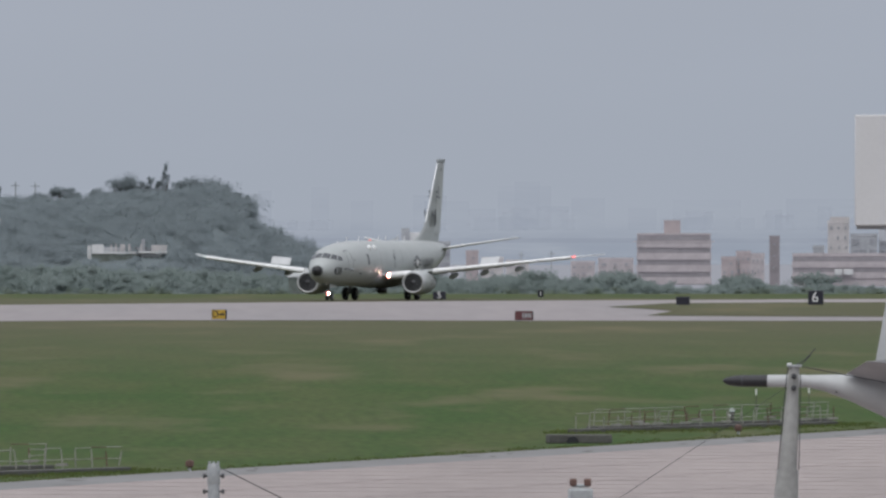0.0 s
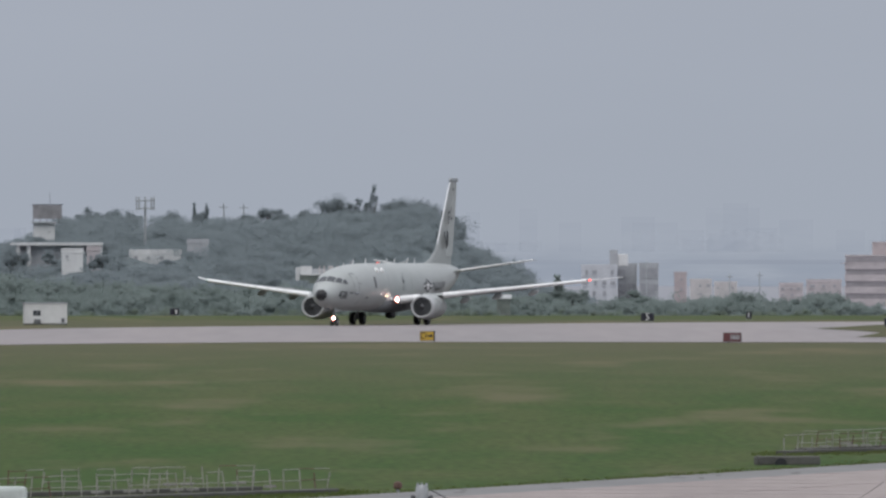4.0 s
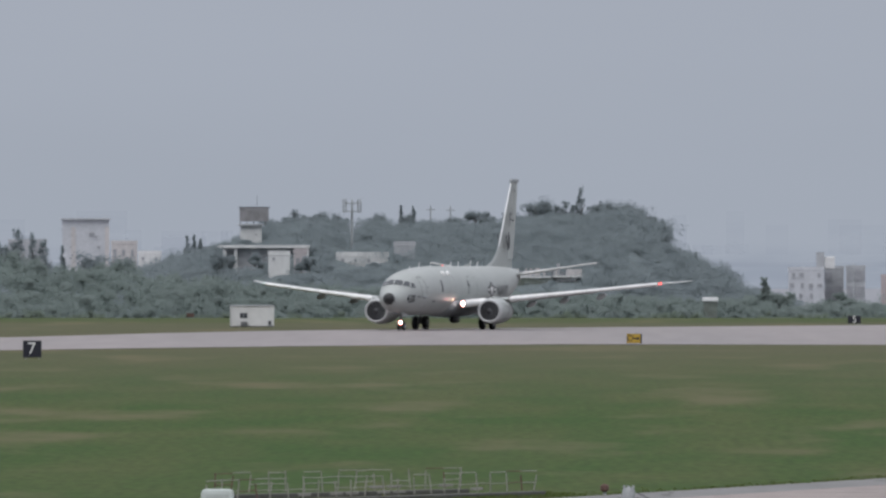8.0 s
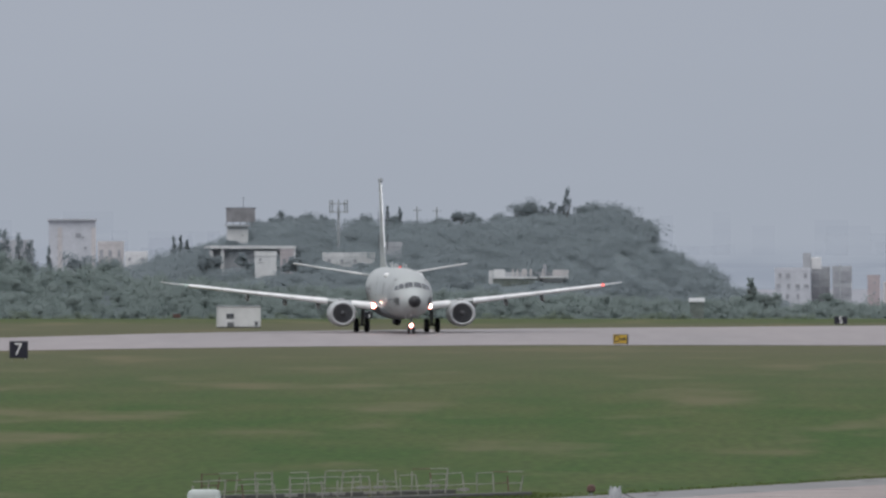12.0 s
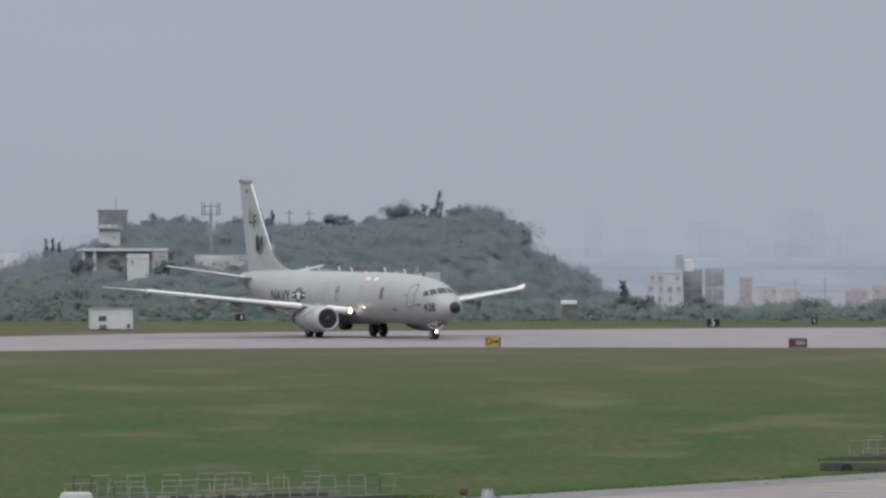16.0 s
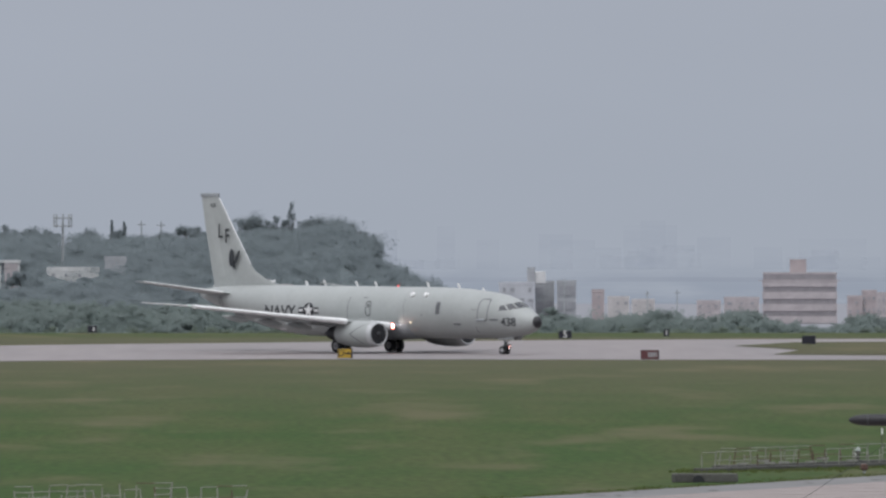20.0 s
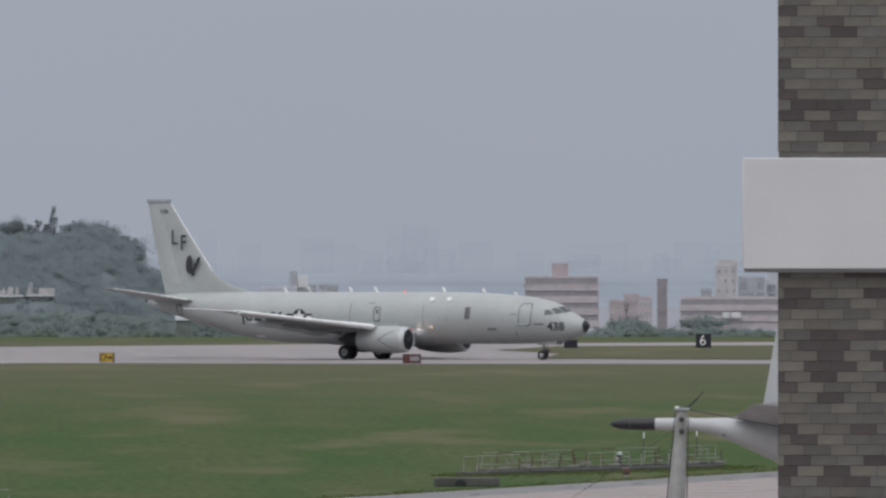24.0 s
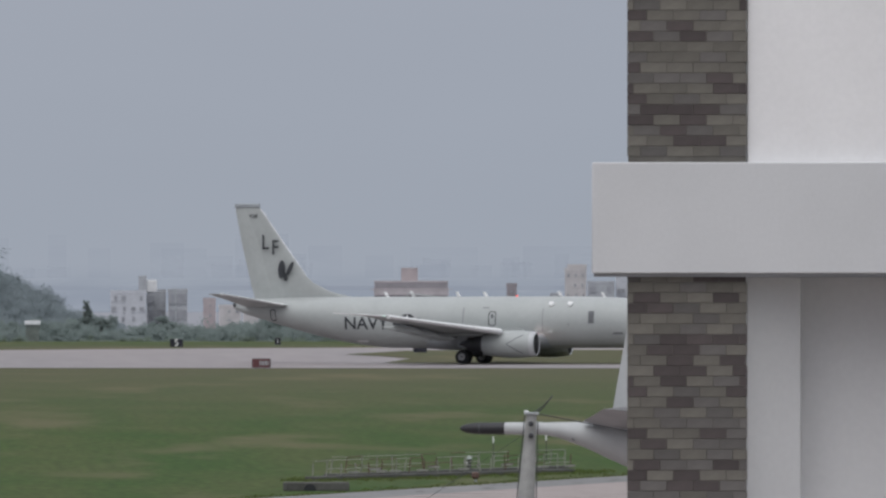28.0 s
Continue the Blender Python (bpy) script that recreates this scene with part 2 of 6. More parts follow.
def again(ob, parent, m, name=None):
    """Another part on the same mesh."""
    o = new(name or ob.name.split(".")[0], ob.data)
    o.parent = parent
    o.matrix_local = m
    return o


def block(sx, sy, sz, c=(0, 0, 0), bevel=0.0, bm=None):
    bm = bm or bmesh.new()
    made = bmesh.ops.create_cube(bm, size=1.0, matrix=Matrix.Translation(c) @ Matrix.Diagonal((sx, sy, sz, 1)))
    if bevel:
        edges = {e for v in made["verts"] for e in v.link_edges}
        bmesh.ops.bevel(bm, geom=list(edges), offset=bevel, segments=2, affect="EDGES", profile=0.5)
    return bm


def rod(a, b, r0, r1=None, n=10, bm=None):
    """A round bar from a to b."""
    bm = bm or bmesh.new()
    a, b = Vector(a), Vector(b)
    d = b - a
    m = Matrix.Translation((a + b) / 2) @ d.to_track_quat("Z", "Y").to_matrix().to_4x4()
    bmesh.ops.create_cone(bm, cap_ends=True, segments=n, radius1=r0, radius2=r0 if r1 is None else r1, depth=d.length, matrix=m)
    return bm


def loft(rings, bm=None, close=True):
    """A skin through rings of equally many points."""
    bm = bm or bmesh.new()
    vs = [[bm.verts.new(p) for p in ring] for ring in rings]
    n = len(vs[0])
    for a, b in zip(vs, vs[1:]):
        for i in range(n):
            bm.faces.new((a[i], a[(i + 1) % n], b[(i + 1) % n], b[i]))
    if close:
        bm.faces.new(vs[0][::-1])
        bm.faces.new(vs[-1])
    bmesh.ops.recalc_face_normals(bm, faces=bm.faces)
    return bm


def lathe(profile, n=24, m=None, bm=None):
    """A turned shape round the local x axis: profile of (x, radius)."""
    rings = [[Vector((x, r * math.cos(2 * math.pi * i / n), r * math.sin(2 * math.pi * i / n))) for i in range(n)] for x, r in profile]
    if m:
        rings = [[m @ p for p in ring] for ring in rings]
    return loft(rings, bm)


def letters(text, size, bold=0.0):
    """The outline mesh of a word in the built-in font: vertices and faces, centred."""
    cu = bpy.data.curves.new("word", "FONT")
    cu.body, cu.size, cu.align_x, cu.align_y = text, size, "CENTER", "CENTER"
    cu.offset = bold
    ob = bpy.data.objects.new("word", cu)
    scene.collection.objects.link(ob)
    me = bpy.data.meshes.new_from_object(ob.evaluated_get(bpy.context.evaluated_depsgraph_get()))
    bm = bmesh.new()
    bm.from_mesh(me)
    bpy.data.objects.remove(ob)
    bpy.data.curves.remove(cu)
    bpy.data.meshes.remove(me)
    return bm

# ---- ground ----
def crown(y):
    """The slight hump of the runway and its turn-off."""
    return float(np.interp(y, [1200, 1300, 1325, 1340, 1360, 1380, 1400, 1450, 1500, 1560], [0, -0.13, -0.14, -0.05, 0.11, 0.15, 0.12, 0, -0.08, -0.08]))


def skyline(u):
    """Sighted height of the wooded ridge along the hill."""
    return float(np.interp(u, [-1300, -1050, -840, -780, -700, -640, -600, -540, -500, -440, -410, -355, -330, -319, -290, -275, -260, -240, -228, -170, -110, -50, -10, 20, 80, 115, 150, 170, 190, 205, 215, 230, 245, 252, 270, 305, 330, 360, 380, 410, 440, 470],
                           [-150, -100, -98, -108, -102, -94, -72, -64, -48, -20, -12, -12, -14, -32, -36, -24, -14, -19, -27, -16, -22, -18, -17, -6, -6, -5, 7, 10, 4, -3, -12, -18, -32, -55, -70, -82, -97, -108, -126, -138, -148, -156]) if u < 470 else max(-163.0, -156 - (u - 470) * 0.06))


def smooth(a, b, t):
    s = min(1.0, max(0.0, (t - a) / (b - a)))
    return s * s * (3 - 2 * s)


def land(x, y):
    """Height of the land: the airfield, the slope behind it, the wooded hill and the low coast."""
    if y <= 1575:
        return crown(y)
    ridge = EYE.z + (skyline(MARK * math.atan2(x, y)) - 26) * 2600 / MARK
    m = smooth(2330, 2590, y) * (1 - smooth(2650, 2950, y))
    return -0.08 - 12.9 * smooth(1575, 1905, y) + m * max(0.0, ridge + 13)


xs = np.concatenate([np.linspace(-4800, -300, 12), np.linspace(-280, 340, 156), np.linspace(380, 4800, 12)])
ys = np.concatenate([np.linspace(-4800, 1190, 14), np.linspace(1200, 1570, 38), np.linspace(1580, 2000, 43), np.linspace(2030, 3000, 66), np.linspace(3050, 4880, 12)])
verts = [(x, y, land(x, y)) for y in ys for x in xs]
nx = len(xs)
faces = [(j * nx + i, j * nx + i + 1, (j + 1) * nx + i + 1, (j + 1) * nx + i) for j in range(len(ys) - 1) for i in range(nx - 1)]
me = bpy.data.meshes.new("ground")
me.from_pydata(verts, [], faces)
me.materials.append(GRASS)
me.shade_smooth()
tagged(new("ground", me), "wide mown airfield grass, green with dry brown patches", "grass", kind="structure")


def sheet(name, points, z, mat, label, category):
    bm = bmesh.new()
    bm.faces.new([bm.verts.new((p[0], p[1], z)) for p in points])
    bmesh.ops.recalc_face_normals(bm, faces=bm.faces)
    for f in bm.faces:
        if f.normal.z < 0:
            f.normal_flip()
    for k in range(38):
        bmesh.ops.bisect_plane(bm, geom=bm.verts[:] + bm.edges[:] + bm.faces[:], plane_co=(0, 1200 + 10 * k, 0), plane_no=(0, 1, 0))
    for v in bm.verts:
        v.co.z = z + crown(v.co.y)
    bmesh.ops.triangulate(bm, faces=bm.faces)
    ob = part(name, bm, mat, smooth=False)
    return tagged(ob, label, category, kind="structure")


def gm(u, v):
    p = on_ground(u, v)
    return (p.x, p.y)


# the concrete taxiway in front, running away at a slant, and its asphalt shoulder
way = Vector((0.272, 0.962, 0))
side = Vector((0.962, -0.272, 0))
near_edge = Vector((-3.6, 561, 0))


def band(origin, a, b, back, fore):
    return [(origin + side * a + way * back)[:2], (origin + side * b + way * back)[:2], (origin + side * b + way * fore)[:2], (origin + side * a + way * fore)[:2]]


sheet("taxiway", band(near_edge, 0, 150, -500, 900), 0.03, CONCRETE, "pale pinkish concrete taxiway with faint joints", "taxiway")
sheet("taxiway_shoulder", band(near_edge, -4.1, -0.02, -500, 900), 0.02, SHOULDER, "weathered grey asphalt shoulder beside the taxiway", "shoulder")
# runway and turn-off beyond the field
sheet("runway", [gm(-2600, -276), gm(-930, -252), gm(-640, -247), gm(-330, -242.5), gm(70, -239.5), gm(700, -240.5), gm(1600, -241), gm(2600, -241),
                 gm(2600, -201), gm(1333, -202.6), gm(640, -206.5), gm(170, -211.5), gm(-200, -217), gm(-630, -224), gm(-930, -228), gm(-2600, -245)],
      0.03, RUNWAY, "wet grey concrete runway and turn-off", "runway")
sheet("grass_island", [gm(885, -221.6), gm(930, -219), gm(995, -213), gm(1160, -211.5), gm(1333, -210.6), gm(2600, -208), gm(2600, -233), gm(1333, -232.6),
                       gm(1100, -231.8), gm(955, -230.5), gm(1000, -226)], 0.06, GRASS, "green grass island between runway and turn-off", "grass")

# sealed joints of the taxiway slabs
SEAL = material("joint_seal", (0.294, 0.251, 0.240), 0.9, vary=0.1, scale=0.5)
taxi = bpy.data.objects["taxiway"]
turn = math.atan2(way.y, way.x)
for k in range(1, 8):
    p = near_edge + side * (7.5 * k)
    part("slab_joint", block(600, 0.10, 0.01, (0, 0, 0)), SEAL, taxi, smooth=False, m=Matrix.Translation((p.x + way.x * 100, p.y + way.y * 100, 0.034)) @ Matrix.Rotation(turn, 4, "Z"))
cross = None
for k in range(44):
    p = near_edge + way * (7.5 * k - 150) + side * 27
    m = Matrix.Translation((p.x, p.y, 0.038)) @ Matrix.Rotation(turn, 4, "Z")
    cross = again(cross, taxi, m) if cross else part("slab_joint", block(0.12, 53.8, 0.006, (0, 0, 0)), SEAL, taxi, smooth=False, m=m)
STAIN = material("dark_stain", (0.11, 0.105, 0.10), 0.9, vary=0.2, scale=1.0)
rs = random.Random(9)
for k in range(26):
    p = near_edge + way * rs.uniform(-30, 190) - side * rs.uniform(0.4, 3.8)
    bm = bmesh.new()
    n = 11
    a, b = rs.uniform(0.1, 0.45), rs.uniform(0.3, 1.6)
    bm.faces.new([bm.verts.new((a * math.cos(6.283 * i / n) * rs.uniform(0.6, 1.2), b * math.sin(6.283 * i / n) * rs.uniform(0.6, 1.2), 0)) for i in range(n)])
    part("tar_patch", bm, STAIN, bpy.data.objects["taxiway_shoulder"], smooth=False, m=Matrix.Translation((p.x, p.y, 0.026)))

# ---- the patrol aircraft ----
# d: metres behind the nose tip; the thing's origin is on the ground between the main wheels, nose along +x
BACK = 19.64
HULL = [(0.0, 2.68, 2.54, 0.06), (0.12, 2.88, 2.32, 0.28), (0.35, 3.04, 2.08, 0.50), (0.8, 3.30, 1.82, 0.80), (1.5, 3.70, 1.58, 1.12), (2.15, 4.10, 1.46, 1.33),
        (2.6, 4.31, 1.40, 1.44), (3.1, 4.48, 1.34, 1.54), (3.8, 4.66, 1.29, 1.66), (5.0, 4.86, 1.24, 1.79), (6.5, 5.01, 1.22, 1.86), (8.0, 5.12, 1.21, 1.88),
        (10.0, 5.19, 1.21, 1.88), (12.0, 5.22, 1.21, 1.88), (18.0, 5.22, 1.21, 1.88), (24.0, 5.22, 1.21, 1.88), (26.5, 5.22, 1.26, 1.88), (28.5, 5.22, 1.45, 1.86), (30.5, 5.22, 1.80, 1.76),
        (32.5, 5.21, 2.25, 1.58), (34.5, 5.17, 2.80, 1.30), (36.2, 5.09, 3.32, 0.98), (37.6, 4.98, 3.72, 0.66), (38.5, 4.86, 4.02, 0.38), (38.95, 4.74, 4.24, 0.16)]
HD = [h[0] for h in HULL]


def hull(d):
    return [float(np.interp(d, HD, [h[k] for h in HULL])) for k in (1, 2, 3)]


def hull_side(d, z):
    """Half width of the fuselage at height z."""
    top, bottom, w = hull(d)
    c, h = (top + bottom) / 2, (top - bottom) / 2
    return w * math.sqrt(max(0.0, 1 - ((z - c) / h) ** 2))


def hull_ring(d, n=32, grow=0.0):
    top, bottom, w = hull(d)
    c, h = (top + bottom) / 2, (top - bottom) / 2
    return [Vector((BACK - d, (w + grow) * math.cos(2 * math.pi * i / n), c + (h + grow) * math.sin(2 * math.pi * i / n))) for i in range(n)]


def aerofoil(le, te, y, z, thick, n=9):
    """A wing section's ring at span y, from le to te (metres behind the nose)."""
    up, down = [], []
    for i in range(n):
        s = (1 - math.cos(math.pi * i / (n - 1))) / 2
        t = thick * (2.6 * (math.sqrt(s) * 0.58 - 0.24 * s - 0.72 * s * s + 0.56 * s ** 3 - 0.18 * s ** 4))
        x = BACK - (le + s * (te - le))
        up.append(Vector((x, y, z + 0.62 * t)))
        down.append(Vector((x, y, z - 0.38 * t)))
    return up + down[-2:0:-1]


def surface(name, sections, mat, parent, mirror=False, label=""):
    rings = []
    for le, te, y, z, th in sections:
        rings.append([Vector((p.x, -p.y if mirror else p.y, p.z)) for p in aerofoil(le, te, y, z, th)])
    return part(name, loft(rings), mat, parent, label)


def on_hull(bm, d, z, sgn, off=0.012):
    """Lay a flat drawing (its x along the fuselage towards the reader's right, y up) on the fuselage's side."""
    ys = [q.co.y for q in bm.verts]
    for k in range(int((max(ys) - min(ys)) / 0.12) + 1):
        bmesh.ops.bisect_plane(bm, geom=bm.verts[:] + bm.edges[:] + bm.faces[:], plane_co=(0, min(ys) + 0.12 * (k + 0.5), 0), plane_no=(0, 1, 0))
    for v in bm.verts:
        dd, zz = d + (v.co.x if sgn > 0 else -v.co.x), z + v.co.y
        v.co = Vector((BACK - dd, sgn * (hull_side(dd, zz) + off), zz))
    return bm


def flat_ring(w, h, t, n=20, p=5.0):
    """A rounded rectangular outline, t wide."""
    bm = bmesh.new()
    def edge(a, b):
        r = []
        for i in range(n):
            q = 2 * math.pi * i / n
            c, s = math.cos(q), math.sin(q)
            r.append(bm.verts.new((a * math.copysign(abs(c) ** (2 / p), c), b * math.copysign(abs(s) ** (2 / p), s), 0)))
        return r
    o, k = edge(w / 2, h / 2), edge(w / 2 - t, h / 2 - t)
    for i in range(n):
        bm.faces.new((o[i], o[(i + 1) % n], k[(i + 1) % n], k[i]))
    return bm


def flat_patch(w, h, nx=6, ny=6, skew=0.0):
    bm = bmesh.new()
    g = [[bm.verts.new((w * (i / nx - 0.5) + skew * (j / ny - 0.5), h * (j / ny - 0.5), 0)) for i in range(nx + 1)] for j in range(ny + 1)]
    for j in range(ny):
        for i in range(nx):
            bm.faces.new((g[j][i], g[j][i + 1], g[j + 1][i + 1], g[j + 1][i]))
    return bm


def flat_disc(r, n=24, rings=3):
    bm = bmesh.new()
    bmesh.ops.create_circle(bm, cap_ends=True, radius=r, segments=n)
    return bm


def flat_star(r, inner=0.4):
    bm = bmesh.new()
    vs = [bm.verts.new(((r if i % 2 == 0 else r * inner) * math.sin(math.pi * i / 5), (r if i % 2 == 0 else r * inner) * math.cos(math.pi * i / 5), 0)) for i in range(10)]
    c = bm.verts.new((0, 0, 0))
    for i in range(10):
        bm.faces.new((vs[(i + 1) % 10], vs[i], c))
    return bm


def wheel(parent, at, r, w, name="wheel"):
    """A wheel turning about the local y axis."""
    prof = [(-w / 2, r * 0.55), (-w / 2, r * 0.86), (-w * 0.38, r * 0.97), (0, r), (w * 0.38, r * 0.97), (w / 2, r * 0.86), (w / 2, r * 0.55)]
    turn = Matrix.Rotation(radians(90), 4, "Z")
    hubcap = part(name, lathe([(-w * 0.53, r * 0.46), (-w * 0.46, r * 0.56), (w * 0.46, r * 0.56), (w * 0.53, r * 0.46)], 18, turn), HUB, parent)
    hubcap.location = at
    part("tyre", lathe(prof, 28, turn), RUBBER, hubcap, "black rubber tyre")
    part("hub_cap", lathe([(-w * 0.58, 0.02), (-w * 0.57, r * 0.13), (w * 0.57, r * 0.13), (w * 0.58, 0.02)], 14, turn), DARK_METAL, hubcap)
    return hubcap


def wing_z(y):
    return 2.12 + (abs(y) - 1.9) * 0.1105


plane = thing("patrol_aircraft", pose(0, 0, 0), "pale grey twin-engined patrol jet with dark markings taxiing on the runway", "aircraft")
plane.rotation_mode = "QUATERNION"
spoilers = []
part("fuselage", loft([hull_ring(d) for d in np.concatenate([[0.27], HD[2:]])]), NAVY_GREY, plane)
part("radome_tip", loft([hull_ring(d, 24, 0.006) for d in (0.0, 0.05, 0.10, 0.17, 0.26, 0.37)]), BLACK_PAINT, plane, "black radome tip")
# wing-body fairing
fair = []
for d, w, zb in ((12.6, 0.9, 1.27), (13.6, 1.7, 1.14), (15.5, 2.05, 1.05), (19.5, 2.1, 1.03), (22.0, 1.85, 1.08), (24.0, 1.0, 1.24)):
    fair.append([Vector((BACK - d, w * math.cos(a), max(zb, 2.25 + (2.25 - zb) * math.sin(a)) if math.sin(a) < 0 else 2.25 + 0.35 * math.sin(a)))
                 for a in (2 * math.pi * i / 20 for i in range(20))])
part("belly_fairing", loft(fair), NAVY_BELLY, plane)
WING = [(13.7, 21.4, 1.2, wing_z(1.2), 0.95), (14.35, 21.3, 1.9, wing_z(1.9), 0.85), (15.85, 21.55, 5.8, wing_z(5.8), 0.62), (19.0, 22.6, 11.6, wing_z(11.6), 0.31), (21.75, 23.55, 16.9, wing_z(16.9), 0.18)]
TIP = [(21.75, 23.55, 16.9, wing_z(16.9), 0.20), (22.75, 24.15, 17.6, wing_z(17.6), 0.15), (23.9, 24.9, 18.3, wing_z(18.3), 0.13), (25.1, 25.62, 18.82, wing_z(18.82) + 0.02, 0.10)]
TAIL = [(33.9, 37.9, 0.5, 4.42, 0.40), (35.9, 38.4, 4.0, 4.97, 0.26), (37.75, 39.0, 7.0, 5.45, 0.13), (38.3, 39.06, 7.17, 5.48, 0.05)]
for mirror in (False, True):
    sg = -1 if mirror else 1
    wing = surface("wing", WING, NAVY_GREY, plane, mirror)
    # tip in slat white: its top-lit brightness is put into the colour
    surface("raked_wing_tip", TIP, SLAT, wing, mirror, "paler raked tip")
    # bright leading-edge slats, split as the slat panels are
    for y0, y1 in ((2.4, 4.0), (5.9, 8.6), (8.65, 11.4), (11.45, 14.1), (14.15, 16.8)):
        rings = []
        for y in (y0, y1):
            le = float(np.interp(y, [1.9, 5.8, 11.6, 16.9], [14.35, 15.85, 19.0, 21.75]))
            th = float(np.interp(y, [1.9, 5.8, 11.6, 16.9], [0.85, 0.62, 0.31, 0.18]))
            ring = []
            for i in range(10):
                a = math.pi * (i / 9 - 0.5)
                ring.append(Vector((BACK - le + 0.06 + 0.20 * math.cos(a) - 0.18 * (1 - math.cos(a)), sg * y, wing_z(y) - 0.03 + max(0.15, 0.40 * th) * math.sin(a))))
            rings.append(ring)
        part("slat", loft(rings), SLAT, wing, "bright leading-edge slat")
    # flap track fairings under the trailing edge
    for y in (6.3, 9.0, 12.0):
        te = float(np.interp(y, [5.8, 11.6, 16.9], [21.55, 22.6, 23.55]))
        m = Matrix.Translation((BACK - te + 1.0, sg * y, wing_z(y) - 0.52)) @ Matrix.Rotation(radians(6), 4, "Y") @ Matrix.Diagonal((1, 0.7, 1, 1))
        part("flap_track_fairing", lathe([(1.3, 0.03), (0.9, 0.16), (0, 0.26), (-0.9, 0.22), (-1.9, 0.03)], 12, m), NAVY_GREY, wing)
    for y0, y1 in ((2.2, 5.5), (6.0, 11.4)):
        t0, t1 = (float(np.interp(y, [1.9, 5.8, 11.6], [21.3, 21.55, 22.6])) for y in (y0, y1))
        rings = [aerofoil(t - 0.9, t + 0.5, sg * y, wing_z(y) - 0.16, 0.17, 6) for t, y in ((t0, y0), (t1, y1))]
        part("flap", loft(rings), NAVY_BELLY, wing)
    # a raised spoiler panel, hinged on the wing's upper skin
    bm = bmesh.new()
    rim = [[bm.verts.new((x, y, 0.1105 * y * sg + z)) for x, y in ((0, -0.85), (0, 0.85), (-0.95, 0.85), (-0.95, -0.85))] for z in (0.0, 0.035)]
    bm.faces.new(rim[1])
    bm.faces.new(rim[0][::-1])
    for i in range(4):
        bm.faces.new((rim[0][i], rim[0][(i + 1) % 4], rim[1][(i + 1) % 4], rim[1][i]))
    spoilers.append(part("spoiler", bm, LIP, wing, "pale hinged spoiler panel", smooth=False, m=Matrix.Translation((BACK - 20.55, sg * 9.6, wing_z(9.6) + 0.13))))
    part("position_lamp", block(0.20, 0.26, 0.14, (BACK - 21.95, sg * 16.95, wing_z(16.95)), 0.06), LAMP_GREEN if mirror else LAMP_RED, wing, "lit green lamp" if mirror else "lit red lamp")
    tail = surface("tailplane", TAIL, NAVY_GREY, plane, mirror)
    part("tail_leading_edge", rod((BACK - 34.6, sg * 1.7, 4.62), (BACK - 38.0, sg * 7.08, 5.47), 0.08, 0.06, n=8), SLAT, tail, "bright leading edge")
    # engine
    eng = part("engine_cowl", None or lathe([(6.34, 0.78), (6.38, 0.88), (6.30, 0.96), (6.0, 1.05), (5.2, 1.13), (4.0, 1.12), (3.0, 1.02), (2.2, 0.86), (2.2, 0.7), (5.8, 0.74)][0:8], 32,
               Matrix.Translation((0, sg * 4.83, 1.55)) @ Matrix.Diagonal((1, 1.03, 0.95, 1))), NAVY_GREY, plane)
    em = Matrix.Translation((0, sg * 4.83, 1.55))
    part("inlet_lip", lathe([(6.02, 1.055), (6.30, 0.985), (6.41, 0.90), (6.36, 0.81), (6.2, 0.78), (6.1, 0.79)], 32, em @ Matrix.Diagonal((1, 1.03, 0.955, 1))), LIP, eng, "paler inlet lip")
    # flat dark disc paints the shade inside the inlet
    part("inlet_face", lathe([(6.362, 0.80), (6.36, 0.30), (6.359, 0.02)], 28, em), INLET, eng, "dark fan inlet")
    part("spinner", lathe([(6.36, 0.24), (6.44, 0.16), (6.50, 0.02)], 16, em), DARK_METAL, eng)
    blade = None
    for k in range(18):
        q = em @ Matrix.Rotation(2 * math.pi * k / 18, 4, "X")
        if blade is None:
            bm = bmesh.new()
            low, high = ([bm.verts.new(p + Vector((o, 0, 0))) for p in (Vector((6.372, -0.03, 0.22)), Vector((6.385, 0.03, 0.22)), Vector((6.385, 0.09, 0.76)), Vector((6.372, -0.02, 0.76)))] for o in (0, 0.012))
            bm.faces.new(high)
            bm.faces.new(low[::-1])
            for i in range(4):
                bm.faces.new((low[i], low[(i + 1) % 4], high[(i + 1) % 4], high[i]))
            blade = part("fan_blade", bm, DARK_METAL, eng, smooth=False, m=q)
        else:
            again(blade, eng, q)
    part("exhaust_nozzle", lathe([(2.3, 0.66), (1.4, 0.56), (0.9, 0.46), (0.9, 0.38), (0.2, 0.04)], 24, em), DARK_METAL, eng)
    part("pylon", loft([[Vector((x, sg * 4.83 + yy * 0.19, zz)) for yy, zz in ((-1, z0), (1, z0), (1, z1), (-1, z1))]
                        for x, z0, z1 in ((5.3, 2.55, 2.7), (4.2, 2.35, 2.75), (2.0, 2.2, 2.7), (-1.2, 2.2, 2.5))]), NAVY_GREY, eng, smooth=False)
    # the V mark on the cowl's outer side
    for s2 in (-1, 1):
        bm = bmesh.new()
        a0 = 0.0
        pts = []
        for i in range(8):
            a = s2 * 0.75 * i / 7
            pts.append((4.25 + 1.3 * (i / 7), a))
        vs = []
        for x, a in pts:
            r = float(np.interp(x, [4.0, 5.2, 6.0], [1.12, 1.13, 1.05])) + 0.012
            vs.append([bm.verts.new((xx, sg * (4.83 + 1.03 * r * math.cos(a)), 1.55 + 0.95 * r * math.sin(a))) for xx in (x, x + 0.09)])
        for p, q in zip(vs, vs[1:]):
            bm.faces.new((p[0], p[1], q[1], q[0]))
        part("cowl_stripe", bm, MARKING, eng, "dark warning stripe")
